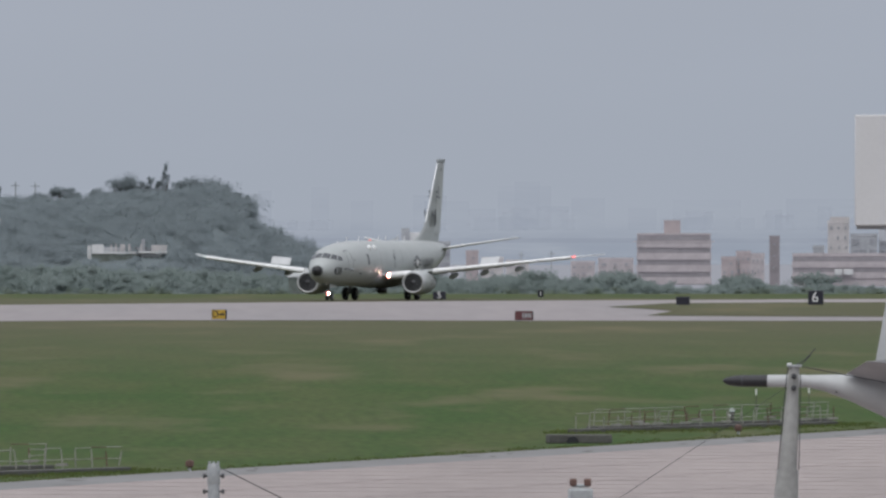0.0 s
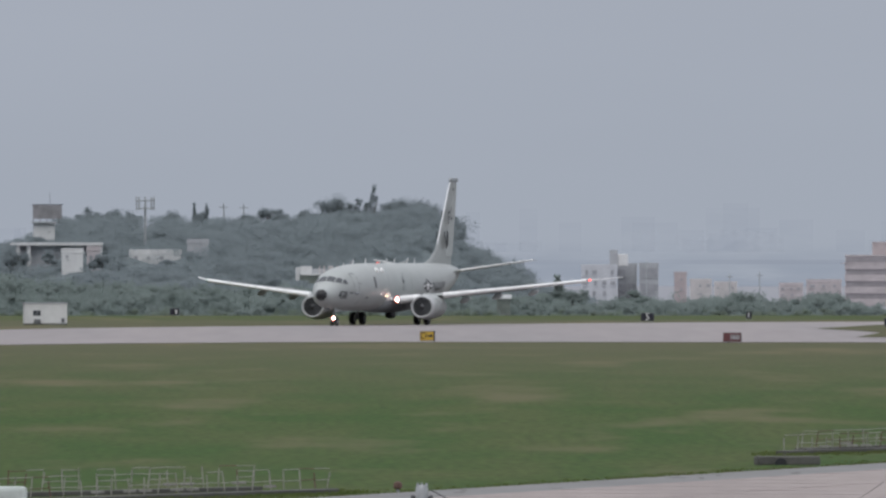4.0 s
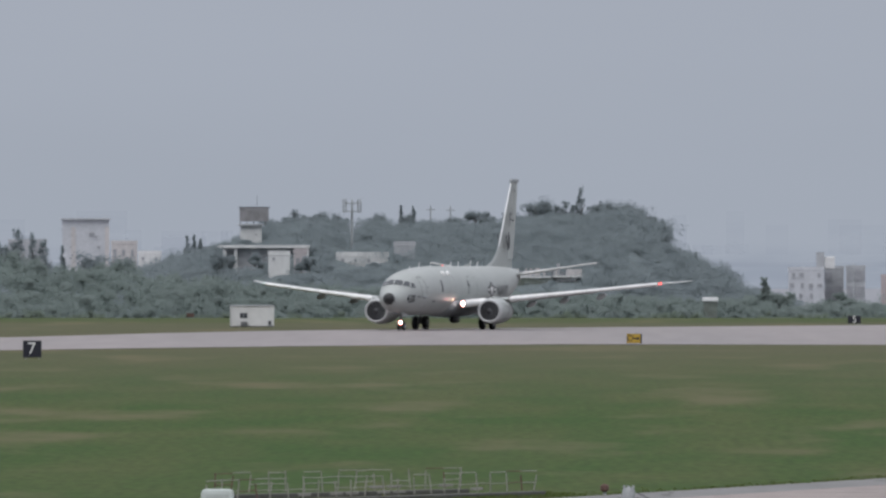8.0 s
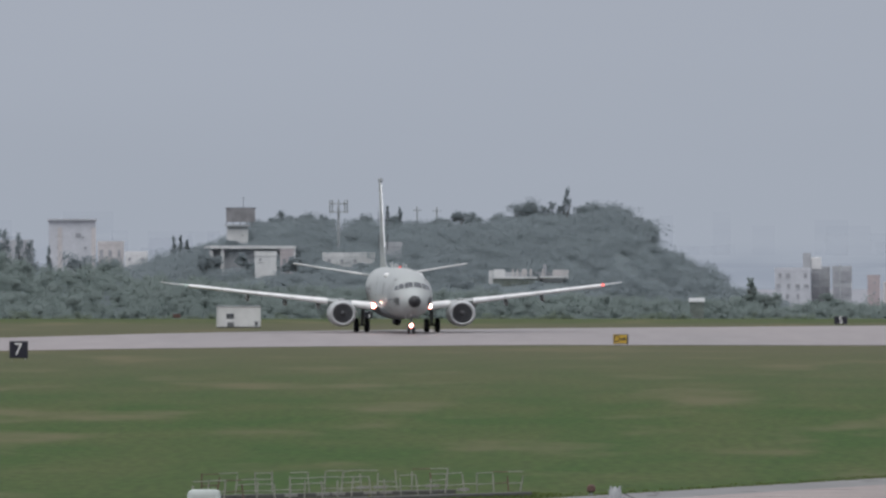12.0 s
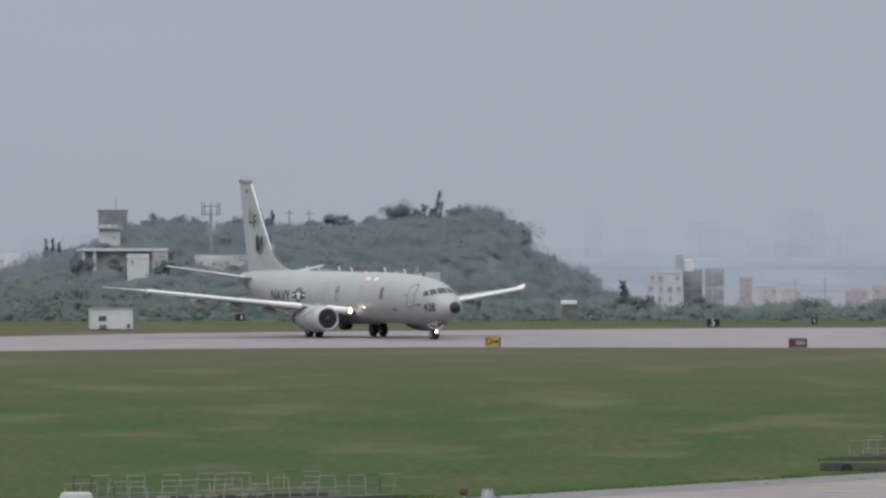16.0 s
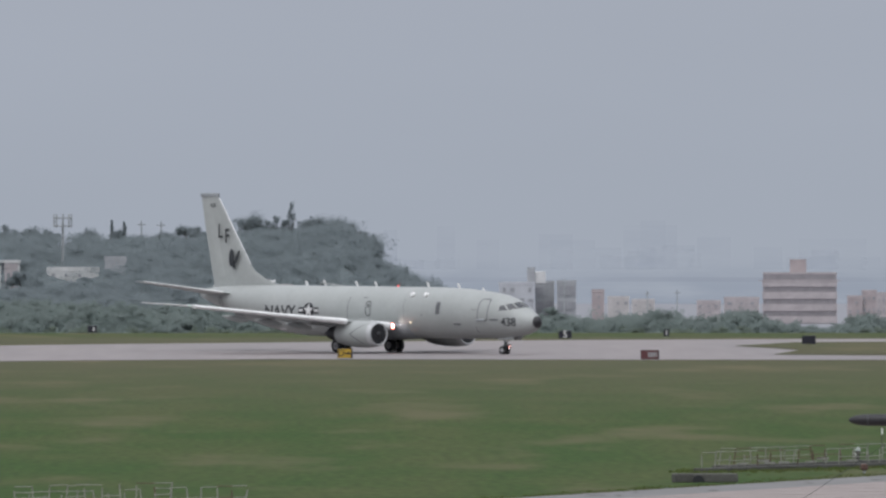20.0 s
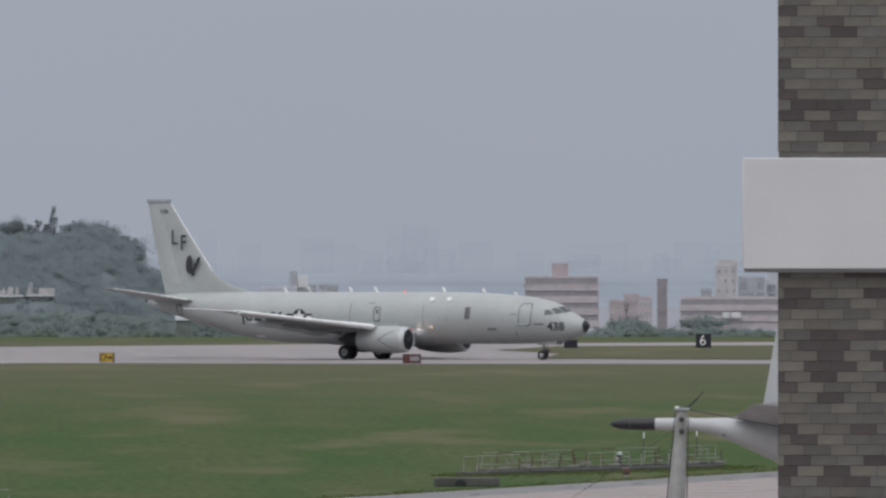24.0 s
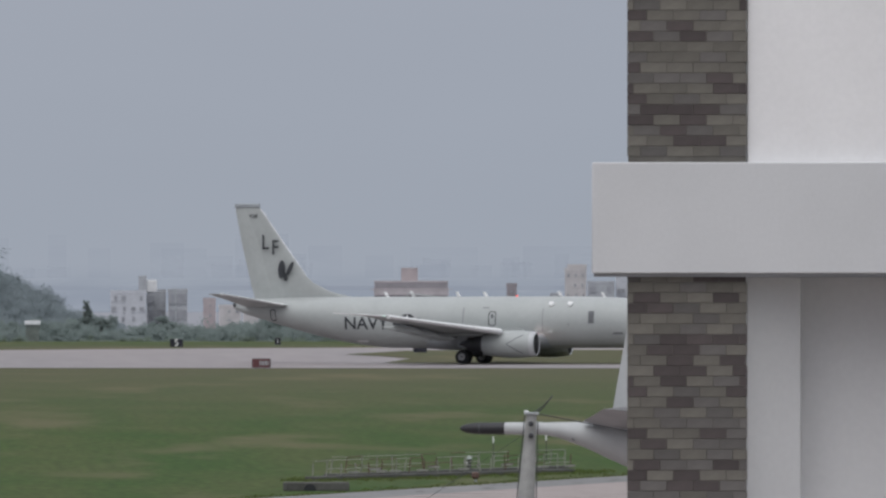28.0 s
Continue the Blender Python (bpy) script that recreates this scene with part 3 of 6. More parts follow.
    # wing-root landing lamps; the dark hood is added to hide them from the side
    lm = Matrix.Translation((BACK - 14.60, sg * 2.30, 2.16))
    hood = part("lamp_hood", lathe([(-0.25, 0.24), (0.24, 0.265), (0.245, 0.25), (-0.05, 0.24), (-0.2, 0.02)], 18, lm), DARK_METAL, plane)
    # glowing ring added for the glare round the lamp
    part("lamp_reflector", lathe([(0.12, 0.02), (0.11, 0.235), (0.06, 0.235), (0.05, 0.02)], 16, lm), LAMP_HALO, hood, "reddish glowing ring standing in for lamp glare")
    part("landing_lamp", lathe([(0.17, 0.02), (0.16, 0.135), (0.12, 0.14), (0.11, 0.02)], 16, lm), LAMP_WHITE, hood, "bright lit landing lamp")

    am = Matrix.Translation((BACK - 12.9, sg * 1.80, 2.46))
    turn = part("turnoff_lamp_housing", lathe([(-0.3, 0.03), (-0.1, 0.10), (0.06, 0.10), (0.06, 0.06), (0.0, 0.05), (-0.02, 0.02)], 14, am), NAVY_GREY, plane)
    part("turnoff_lamp", lathe([(0.0, 0.02), (0.005, 0.05), (0.025, 0.04), (0.03, 0.02)], 14, am), AMBER_LAMP, turn, "small warm lit lamp")

EMBLEM = material("dark_emblem", (0.034, 0.038, 0.045), 0.6, vary=0.15, scale=1.5)
# fin with its dorsal fillet, built as upright sections
FIN = [(29.0, 37.4, 5.08, 0.30), (31.2, 37.5, 5.62, 0.42), (32.6, 37.6, 6.30, 0.44), (33.2, 37.7, 6.85, 0.42), (35.2, 38.35, 9.6, 0.32), (36.95, 38.9, 12.1, 0.22), (37.05, 38.97, 12.36, 0.14)]
rings = []
for le, te, z, th in FIN:
    ring = aerofoil(le, te, 0.0, 0.0, th)
    rings.append([Vector((p.x, (p.z - 0.12 * th) * 1.0, z)) for p in ring])
fin = part("fin", loft(rings), NAVY_GREY, plane)
part("fin_cap", block(2.05, 0.24, 0.34, (BACK - 37.98, 0, 12.32), 0.08), NAVY_BELLY, fin, "grey fin cap fairing")
rings = []
for le, te, z, th in ((35.85, 37.55, 5.8, 0.22), (36.85, 38.38, 9.4, 0.17), (37.95, 38.88, 12.0, 0.12)):
    rings.append([Vector((BACK - le, 0.0, z)), Vector((BACK - le - 0.25, th / 2 + 0.03, z)), Vector((BACK - te - 0.04, 0.02, z)), Vector((BACK - te - 0.04, -0.02, z)), Vector((BACK - le - 0.25, -th / 2 - 0.03, z))])
part("rudder", loft(rings), NAVY_GREY, fin)
bm = bmesh.new()
for le0, z0, le1, z1 in ((33.25, 6.85, 35.2, 9.6), (35.2, 9.6, 36.9, 12.05)):
    rod((BACK - le0 + 0.02, 0, z0), (BACK - le1 + 0.02, 0, z1), 0.05, bm=bm, n=8)
part("fin_leading_edge", bm, BARE, fin, "bright metal leading edge")
# auxiliary exhaust at the tail
part("tail_exhaust", lathe([(BACK - 38.85, 0.22), (BACK - 39.1, 0.2), (BACK - 39.12, 0.14)], 14, Matrix.Translation((0, 0, 4.6))), DARK_METAL, plane)

# markings, cockpit windows, doors
for sg in (1, -1):
    for word, size, d, z in (("NAVY", 1.36, 27.85, 3.12), ("438", 0.90, 2.25, 2.55)):
        part("lettering", on_hull(letters(word, size, 0.02), d, z, sg), MARKING, plane, "dark grey letters" if word == "NAVY" else "dark grey digits")
    for bm, mat, off in ((flat_disc(0.62), MARKING, 0.010), (flat_patch(2.3, 0.5), MARKING, 0.012), (flat_patch(0.50, 0.17), SIGN_WHITE, 0.016), (flat_star(0.60), SIGN_WHITE, 0.02)):
        if mat is SIGN_WHITE and len(bm.faces) > 20:
            for dx in (-0.88, 0.88):
                b2 = flat_patch(0.46, 0.17)
                bmesh.ops.translate(b2, verts=b2.verts, vec=(dx, 0, 0))
                part("insignia", on_hull(b2, 24.5, 3.28, sg, off), mat, plane)
            bm.free()
            continue
        part("insignia", on_hull(bm, 24.5, 3.28, sg, off), mat, plane, "white star" if mat is SIGN_WHITE else "")
    for d, z, w, h in ((4.75, 3.5, 1.08, 1.78), (17.65, 3.5, 0.62, 1.15), (35.6, 3.8, 0.5, 0.9)):
        part("door_outline", on_hull(flat_ring(w, h, 0.07), d, z, sg, 0.014), SEAM if d < 10 else MARKING, plane)
    part("door_window", on_hull(flat_patch(0.16, 0.3), 17.65, 3.7, sg, 0.014), WINDOW, plane)
    part("observer_window", on_hull(flat_patch(0.46, 0.95), 9.7, 3.6, sg, 0.014), SEAM, plane)
    for d in (13.0, 10.7 + 0.8):
        part("white_dome", lathe([(0.20, 0.02), (0.16, 0.19), (0, 0.25)], 12, Matrix.Translation((BACK - d - 0.0, sg * (hull_side(d, 4.6) - 0.02), 4.6)) @ Matrix.Rotation(radians(90 * sg), 4, "Z") @ Matrix.Rotation(radians(-35), 4, "Y")), WHITE_SPOT, plane, "small white dome")
    for d, z, w, h in ((7.6, 2.35, 0.8, 0.14), (5.6, 1.95, 0.06, 0.5), (3.6, 2.75, 0.8, 0.12), (5.7, 3.5, 0.5, 0.05), (18.2, 4.35, 0.5, 0.06), (11.5, 3.05, 0.1, 0.1), (20.0, 3.6, 0.05, 1.6), (13.6, 3.4, 0.04, 1.8)):
        part("panel_mark", on_hull(flat_patch(w, h), d, z, sg, 0.014), SEAM, plane)
    # white patch painted as a light reflection on the lower hull
    part("belly_hatch", on_hull(flat_patch(0.9, 0.16), 28.3, 1.76, sg, 0.014), WHITE_SPOT, plane, "small white patch painted as a light reflection")
    # nose vane bulge
    part("nose_fairing", lathe([(0.5, 0.02), (0.3, 0.09), (-0.3, 0.1), (-0.6, 0.02)], 10, Matrix.Translation((BACK - 5.0, sg * (hull_side(5.0, 2.7) - 0.01), 2.7))), NAVY_BELLY, plane)
    # fin letters and the dark emblem
    bm = letters("L", 1.6, 0.015)
    for v in bm.verts:
        v.co = Vector((BACK - 36.45 + (-sg) * v.co.x * 0.8 , sg * 0.30, 9.42 + v.co.y))
    part("lettering", bm, MARKING, fin, "dark grey letter")
    bm = letters("F", 1.6, 0.015)
    for v in bm.verts:
        v.co = Vector((BACK - 35.65 + (-sg) * v.co.x * 0.8, sg * 0.32, 9.02 + v.co.y))
    part("lettering", bm, MARKING, fin, "dark grey letter")
    bm = bmesh.new()
    for cx, cz, w, h, lean in ((35.1, 7.36, 0.30, 0.72, 0.04), (34.42, 7.42, 0.19, 0.55, 0.24), (34.82, 6.78, 0.20, 0.34, -0.05)):
        vs = [bm.verts.new((BACK - cx + w * math.cos(a) + lean * math.sin(a), sg * 0.36, cz + h * math.sin(a))) for a in (2 * math.pi * i / 18 for i in range(18))]
        bm.faces.new(vs)
    part("fin_emblem", bm, EMBLEM, fin, "plain dark emblem")
    bm = letters("438", 0.46)
    for v in bm.verts:
        v.co = Vector((BACK - 37.45 + (-sg) * v.co.x, sg * 0.17, 11.5 + v.co.y))
    part("lettering", bm, MARKING, fin, "small dark digits")

# cockpit glazing: two front panes and two side panes each side, laid on the nose
def on_nose(d, a):
    top, bottom, w = hull(d)
    c, h = (top + bottom) / 2, (top - bottom) / 2
    return Vector((BACK - d, (w + 0.015) * math.cos(a), c + (h + 0.015) * math.sin(a)))


for sg in (1, -1):
    for (d0, a0), (d1, a1), (d2, a2), (d3, a3) in (((1.50, 88), (1.70, 55), (2.34, 61), (2.20, 88)), ((1.76, 52), (2.30, 31), (2.78, 44), (2.42, 58)), ((2.42, 28), (3.15, 20), (3.22, 34), (2.90, 41))):
        bm = bmesh.new()
        g = []
        for j in range(7):
            row = []
            for i in range(7):
                s, t = i / 6, j / 6
                d = (1 - s) * (1 - t) * d0 + s * (1 - t) * d1 + s * t * d2 + (1 - s) * t * d3
                a = (1 - s) * (1 - t) * a0 + s * (1 - t) * a1 + s * t * a2 + (1 - s) * t * a3
                p = on_nose(d, radians(a))
                row.append(bm.verts.new((p.x, sg * p.y, p.z)))
            g.append(row)
        for j in range(6):
            for i in range(6):
                bm.faces.new((g[j][i], g[j][i + 1], g[j + 1][i + 1], g[j + 1][i]))
        part("cockpit_window", bm, WINDOW, plane, "dark cockpit pane")

# blade aerials and the beacon on the spine
for d, h, w in ((6.3, 0.22, 0.24), (9.1, 0.38, 0.26), (12.6, 0.38, 0.26), (18.6, 0.38, 0.26), (20.8, 0.38, 0.26), (24.5, 0.45, 0.26), (26.6, 0.38, 0.26)):
    bm = loft([[Vector((BACK - d + x - lean, y, z)) for x, y in ((-w / 2, 0), (0, 0.03), (w / 2, 0), (0, -0.03))] for z, lean in ((hull(d)[0] - 0.03, 0), (hull(d)[0] + h, 0.22))])
    part("blade_aerial", bm, WHITE_SPOT, plane, smooth=False)
bm = bmesh.new()
for s in (-1, 1):
    rod((BACK - 22.2, 0.1 * s, 5.18), (BACK - 25.0, 0.1 * s, 5.46), 0.03, bm=bm, n=6)
rod((BACK - 25.0, -0.12, 5.46), (BACK - 25.0, -0.12, 5.18), 0.03, bm=bm, n=6)
part("wire_aerial", bm, NAVY_GREY, plane)
part("beacon", lathe([(0, 0.10), (0.08, 0.09), (0.13, 0.02)], 12, Matrix.Translation((BACK - 16.15, 0, 5.20)) @ Matrix.Rotation(radians(-90), 4, "Y")), BEACON, plane, "red beacon")

# nose gear
strut = part("nose_gear_strut", rod((BACK - 4.04, 0, 0.36), (BACK - 3.95, 0, 1.6), 0.09), GALVANISED, plane)
rod_bm = rod((BACK - 4.04, -0.26, 0.345), (BACK - 4.04, 0.26, 0.345), 0.05)
part("axle", rod_bm, DARK_METAL, strut)
part("drag_brace", rod((BACK - 4.0, 0, 0.75), (BACK - 3.1, 0, 1.55), 0.05), GALVANISED, strut)
for s in (-1, 1):
    part("gear_door", block(1.75, 0.05, 0.42, (BACK - 3.45, 0.45 * s, 1.36), 0.02), NAVY_GREY, strut)
tm = Matrix.Translation((BACK - 3.86, 0, 0.62))
# hood added to hide the lamp from the side; ring imitates its glare
part("lamp_hood", lathe([(-0.2, 0.18), (0.38, 0.20), (0.385, 0.18), (-0.05, 0.165), (-0.12, 0.02)], 16, tm), DARK_METAL, strut)
part("lamp_reflector", lathe([(0.0, 0.02), (0.0, 0.17), (-0.04, 0.17), (-0.05, 0.02)], 16, tm), LAMP_HALO, strut, "reddish glowing ring standing in for lamp glare")
part("taxi_lamp", lathe([(0.03, 0.02), (0.02, 0.085), (-0.02, 0.09), (-0.03, 0.02)], 14, tm), LAMP_WHITE, strut, "bright lit taxi lamp")
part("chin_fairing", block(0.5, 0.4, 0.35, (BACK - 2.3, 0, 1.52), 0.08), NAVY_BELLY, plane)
nose_wheels = [wheel(strut, (BACK - 4.04, 0.2 * s, 0.345), 0.345, 0.2, "nose_wheel") for s in (-1, 1)]
main_wheels = []
for s in (-1, 1):
    leg = part("main_gear_leg", rod((0, 2.86 * s, 0.56), (0.1, 2.75 * s, 2.2), 0.13, 0.17), GALVANISED, plane)
    part("axle", rod((0, 2.3 * s, 0.56), (0, 3.42 * s, 0.56), 0.08), DARK_METAL, leg)
    part("gear_door", block(0.9, 0.05, 1.0, (0.05, 3.12 * s, 1.75), 0.02), NAVY_BELLY, leg)
    part("side_brace", rod((0.05, 2.75 * s, 1.2), (0.1, 1.4 * s, 1.9), 0.06), GALVANISED, leg)
    for o in (-0.43, 0.43):
        main_wheels.append(wheel(leg, (0, (2.86 + o) * s, 0.56), 0.56, 0.4, "main_wheel"))
part("belly_pod", lathe([(0.9, 0.05), (0.6, 0.28), (0.1, 0.36), (-0.7, 0.34), (-1.2, 0.1)], 18, Matrix.Translation((0.0, 0, 0.88))), DARK_METAL, plane, "dark pod under the belly")
part("pod_pylon", block(0.9, 0.12, 0.4, (-0.1, 0, 1.25), 0.03), NAVY_BELLY, plane)

# ---- signs and small things on the field ----
def sign_box(u, v, w, h, face, label, turn=0.0, legs=True, deep=0.28, name="airfield_sign", cat="sign"):
    """A boxed sign on short legs; its face looks towards -y before it is turned."""
    p = on_ground(u, v)
    s = thing(name, pose(p.x, p.y, land(p.x, p.y), 0, 0, turn), label, cat, "signs on the airfield")
    lift = 0.12 if legs else 0.0
    part("sign_box", block(w, deep, h - lift, (0, 0, lift + (h - lift) / 2), 0.02), DARK_METAL, s)
    part("face_panel", block(w - 0.06, 0.012, h - lift - 0.06, (0, -deep / 2 - 0.007, lift + (h - lift) / 2)), face, s, smooth=False)
    if legs:
        for x in (-w * 0.36, w * 0.36):
            part("leg", rod((x, 0, -0.02), (x, 0, lift + 0.02), 0.03), GALVANISED, s)
    return s, lift + (h - lift) / 2, -deep / 2 - 0.018


def sign_word(s, word, size, mat, x, z, y):
    bm = letters(word, size)
    for q in bm.verts:
        q.co = Vector((x + q.co.x, y, z + q.co.y))
    return part("sign_text", bm, mat, s, smooth=False)


for digit, u, v, w, h, turn in (("7", -868, -267.5, 1.24, 1.26, 8), ("6", 1253, -219.0, 1.26, 1.28, -6)):
    s, z, y = sign_box(u, v, w, h, SIGN_BLACK, "black distance sign with white digit %s beside the runway" % digit, turn)
    sign_word(s, digit, 1.15, SIGN_WHITE, -0.05, z, y)
s, z, y = sign_box(587, -205.5, 1.14, 0.80, SIGN_BLACK, "low black distance sign with white digit 5 across the runway", -6)
sign_word(s, "5", 0.84, SIGN_WHITE, 0.0, z, y)
s, z, y = sign_box(197, -239.8, 1.08, 0.84, YELLOW, "yellow taxiway sign with black letter and arrow in grass", -12)
sign_word(s, "D", 0.72, SIGN_BLACK, -0.25, z, y)
part("side_cap", block(0.07, 0.30, 0.74, (0.54, -0.01, 0.47), 0.01), SIGN_BLACK, s)
bm = block(0.30, 0.008, 0.10, (0.16, y, z))
bmesh.ops.create_cone(bm, cap_ends=True, segments=3, radius1=0.17, radius2=0.17, depth=0.008, matrix=Matrix.Translation((0.33, y, z)) @ Matrix.Rotation(radians(90), 4, "X") @ Matrix.Rotation(radians(0), 4, "Z"))
part("arrow", bm, SIGN_BLACK, s, smooth=False)
s, z, y = sign_box(737, -242.0, 1.36, 0.80, SIGN_RED, "dark red mandatory sign with pale worn characters in grass", -12)
for x, w in ((-0.05, 0.12), (0.15, 0.16), (0.36, 0.14), (0.53, 0.08)):
    part("character_bar", block(w, 0.008, 0.34, (x, y, z)), GREY_WALL, s, smooth=False)
sign_box(1018, -219.5, 1.12, 0.80, SIGN_BLACK, "back of a black airfield sign on grass island", -6)
sign_box(-881, -188.0, 0.45, 0.62, KERB, "small dark marker box on far grass", 0)
sign_box(-588, -191.0, 0.72, 0.50, RUST_PAINT, "rusty red marker box by the trees", 0)
s, z, y = sign_box(-250, -194.5, 0.86, 0.74, SIGN_BLACK, "small dark sign with a pale stroke in far grass", 0)
part("character_bar", block(0.14, 0.008, 0.36, (0.14, y, z)), SIGN_WHITE, s, smooth=False)
s, z, y = sign_box(766, -201.0, 0.52, 0.74, SIGN_BLACK, "narrow dark sign with a pale upright stroke at runway edge", 0)
part("character_bar", block(0.08, 0.008, 0.40, (0, y, z)), SIGN_WHITE, s, smooth=False)

# white equipment cabin on the far grass
COOLER_GREY = material("cooler_grey", (0.14, 0.145, 0.15), 0.6, vary=0.1, scale=3.0)
p = on_ground(-479, -211.0)
cab = thing("equipment_cabin", pose(p.x, p.y, land(p.x, p.y), 0, 0, 4), "small white equipment cabin with flat roof on grass", "cabin")
part("wall", block(3.62, 2.6, 1.76, (0, 0, 0.9), 0.02), WHITE_WALL, cab)
part("roof", block(3.72, 2.7, 0.10, (0, 0, 1.83), 0.02), GREY_WALL, cab)
part("plinth", block(3.66, 2.64, 0.12, (0, 0, 0.05)), KERB, cab, smooth=False)
for x in (-0.95, -0.62):
    w = part("window", block(0.29, 0.03, 0.42, (x, -1.315, 1.0)), WINDOW, cab, "dark small window", smooth=False)
    part("window_frame", block(0.33, 0.02, 0.46, (x, -1.306, 1.0)), GREY_WALL, w, smooth=False)
part("cooling_unit", block(0.55, 0.35, 0.42, (-0.75, -1.47, 0.27), 0.03), COOLER_GREY, cab, "grey cooling unit")
d = part("door", block(0.34, 0.03, 0.5, (1.45, -1.315, 0.34)), GREY_WALL, cab, smooth=False)
part("vent", block(0.2, 0.02, 0.3, (1.45, -1.336, 0.36)), DARK_METAL, d, smooth=False)


# ---- guard rails on the drainage kerbs beside the near taxiway ----
def guard_rail(name, a, b, height, bays, label, lean):
    """A run of tubular rails from a to b on a low dark kerb, some bays missing."""
    a, b = Vector((a.x, a.y, 0)), Vector((b.x, b.y, 0))
    along = b - a
    length = along.length
    m = Matrix.Translation(a) @ Matrix.Rotation(math.atan2(along.y, along.x), 4, "Z")
    t = thing(name, m, label, "railing", "railings beside the taxiway")
    part("kerb", block(length, 0.6, 0.20, (length / 2, 0.1, 0.07), 0.04), KERB, t, "dark stained concrete kerb")
    rnd = random.Random(len(label) * 7 + bays)
    for i in range(bays + 1):
        x = length * i / bays
        hh = height * rnd.uniform(0.82, 1.12)
        mat = RUST_PAINT if rnd.random() < 0.22 else RAIL_PAINT
        part("post", rod((x, rnd.uniform(-0.1, 0.1), 0.2), (x + rnd.uniform(-0.05, 0.05), 0, 0.15 + hh), 0.024, n=8), mat, t)
        if i < bays:
            x1 = length * (i + 1) / bays
            for z in (0.42, 0.98):
                if rnd.random() < 0.72:
                    part("rail", rod((x, 0, 0.2 + height * z + rnd.uniform(-0.02, 0.02)), (x1, 0, 0.2 + height * z + rnd.uniform(-0.02, 0.02)), 0.016, n=8), mat, t)
            if rnd.random() < 0.35:
                part("plate", block((x1 - x) * 0.8, 0.03, 0.10, ((x + x1) / 2, -0.25, 0.30), 0.01), RAIL_PAINT, t, "pale kerb plate")
    return t


guard_rail("guard_rail", on_ground(24, -509), on_ground(-560, -529), 0.70, 21, "weathered grey tubular railing on a dark drainage kerb", 0)
guard_rail("guard_rail", on_ground(829, -441), on_ground(1285, -427), 0.62, 19, "weathered pipe railing on a dark kerb beside the taxiway", 0)
guard_rail("guard_rail", on_ground(-110, -505), on_ground(-545, -516), 0.72, 14, "second pipe railing behind the drainage kerb", 0)
guard_rail("guard_rail", on_ground(862, -436), on_ground(1275, -421), 0.66, 16, "rusty thin pipe railing standing behind a drainage kerb", 0)
COWL_PAINT = material("weathered_cowl_paint", (0.47, 0.52, 0.50), 0.6, vary=0.08, scale=2.0)
# concrete drain head before the second railing
p = on_ground(834, -459)
dr = thing("drain_head", pose(p.x, p.y, 0, 0, 0, 10), "low dark concrete drain head with an arched mouth", "drain")
part("body", block(2.5, 0.9, 0.36, (0, 0, 0.17), 0.06), KERB, dr)
# solid black plug stands in for the shade inside the opening
part("mouth", lathe([(-0.2, 0.02), (-0.2, 0.24), (0.2, 0.24), (0.2, 0.02)], 16, Matrix.Translation((-0.35, -0.30, 0.05)) @ Matrix.Rotation(radians(90), 4, "Z")), BLACK_PAINT, dr, "dark arched mouth")
for u, v in ((145, -508), (1116, -443)):
    p = on_ground(u, v)
    t = thing("edge_light", pose(p.x, p.y, 0), "rusty red-brown taxiway edge light on a stub", "light", "taxiway edge lights")
    part("stub", rod((0, 0, 0), (0, 0, 0.16), 0.06), GALVANISED, t)
    part("lamp_head", lathe([(0.12, 0.10), (0.18, 0.16), (0.34, 0.15), (0.4, 0.06)], 14, Matrix.Rotation(radians(-90), 4, "Y")), RUST_PAINT, t)
p = on_ground(1105, -424)
t = thing("hydrant", pose(p.x, p.y, 0), "small dark hydrant with a white cap behind the railing", "hydrant")
part("barrel", lathe([(0.0, 0.10), (0.06, 0.10), (0.07, 0.085), (0.42, 0.085), (0.46, 0.12), (0.50, 0.12)], 14, Matrix.Rotation(radians(-90), 4, "Y")), KERB, t)
part("cap", lathe([(0.50, 0.12), (0.60, 0.10), (0.68, 0.03)], 14, Matrix.Rotation(radians(-90), 4, "Y")), COWL_PAINT, t, "white cap")
part("outlet", rod((0, 0, 0.36), (-0.2, -0.05, 0.36), 0.05), WHITE_SPOT, t, "pale side outlet")
for u, v, h in ((1147.5, -410.0, 0.5), (1241.0, -406.0, 0.5)):
    p = on_ground(u, v)
    t = thing("marker_post", pose(p.x, p.y, 0), "slim white marker post in grass", "post", "marker posts")
    part("post", rod((0, 0, 0), (0, 0, 0.40 + h), 0.02, n=8), KERB, t)
    part("white_head", rod((0, 0, 0.40 + h), (0, 0, 0.66 + h), 0.035, n=8), WHITE_SPOT, t, "white head")


# ---- poles close to the deck ----
def standing(u, v, d):
    p = spot(u, v, d)
    return p


p = standing(187.5, -496, 205)
t = thing("utility_pole", pose(p.x, p.y, 0), "grey steel utility pole with step bolts and a cap", "pole")
part("shaft", lathe([(0, 0.12), (p.z - 0.20, 0.070)], 20, Matrix.Rotation(radians(-90), 4, "Y")), GALVANISED, t)
part("collar", lathe([(p.z - 0.24, 0.073), (p.z - 0.22, 0.079), (p.z - 0.03, 0.076), (p.z + 0.01, 0.06)], 20, Matrix.Rotation(radians(-90), 4, "Y")), GALVANISED, t, "pale collar")
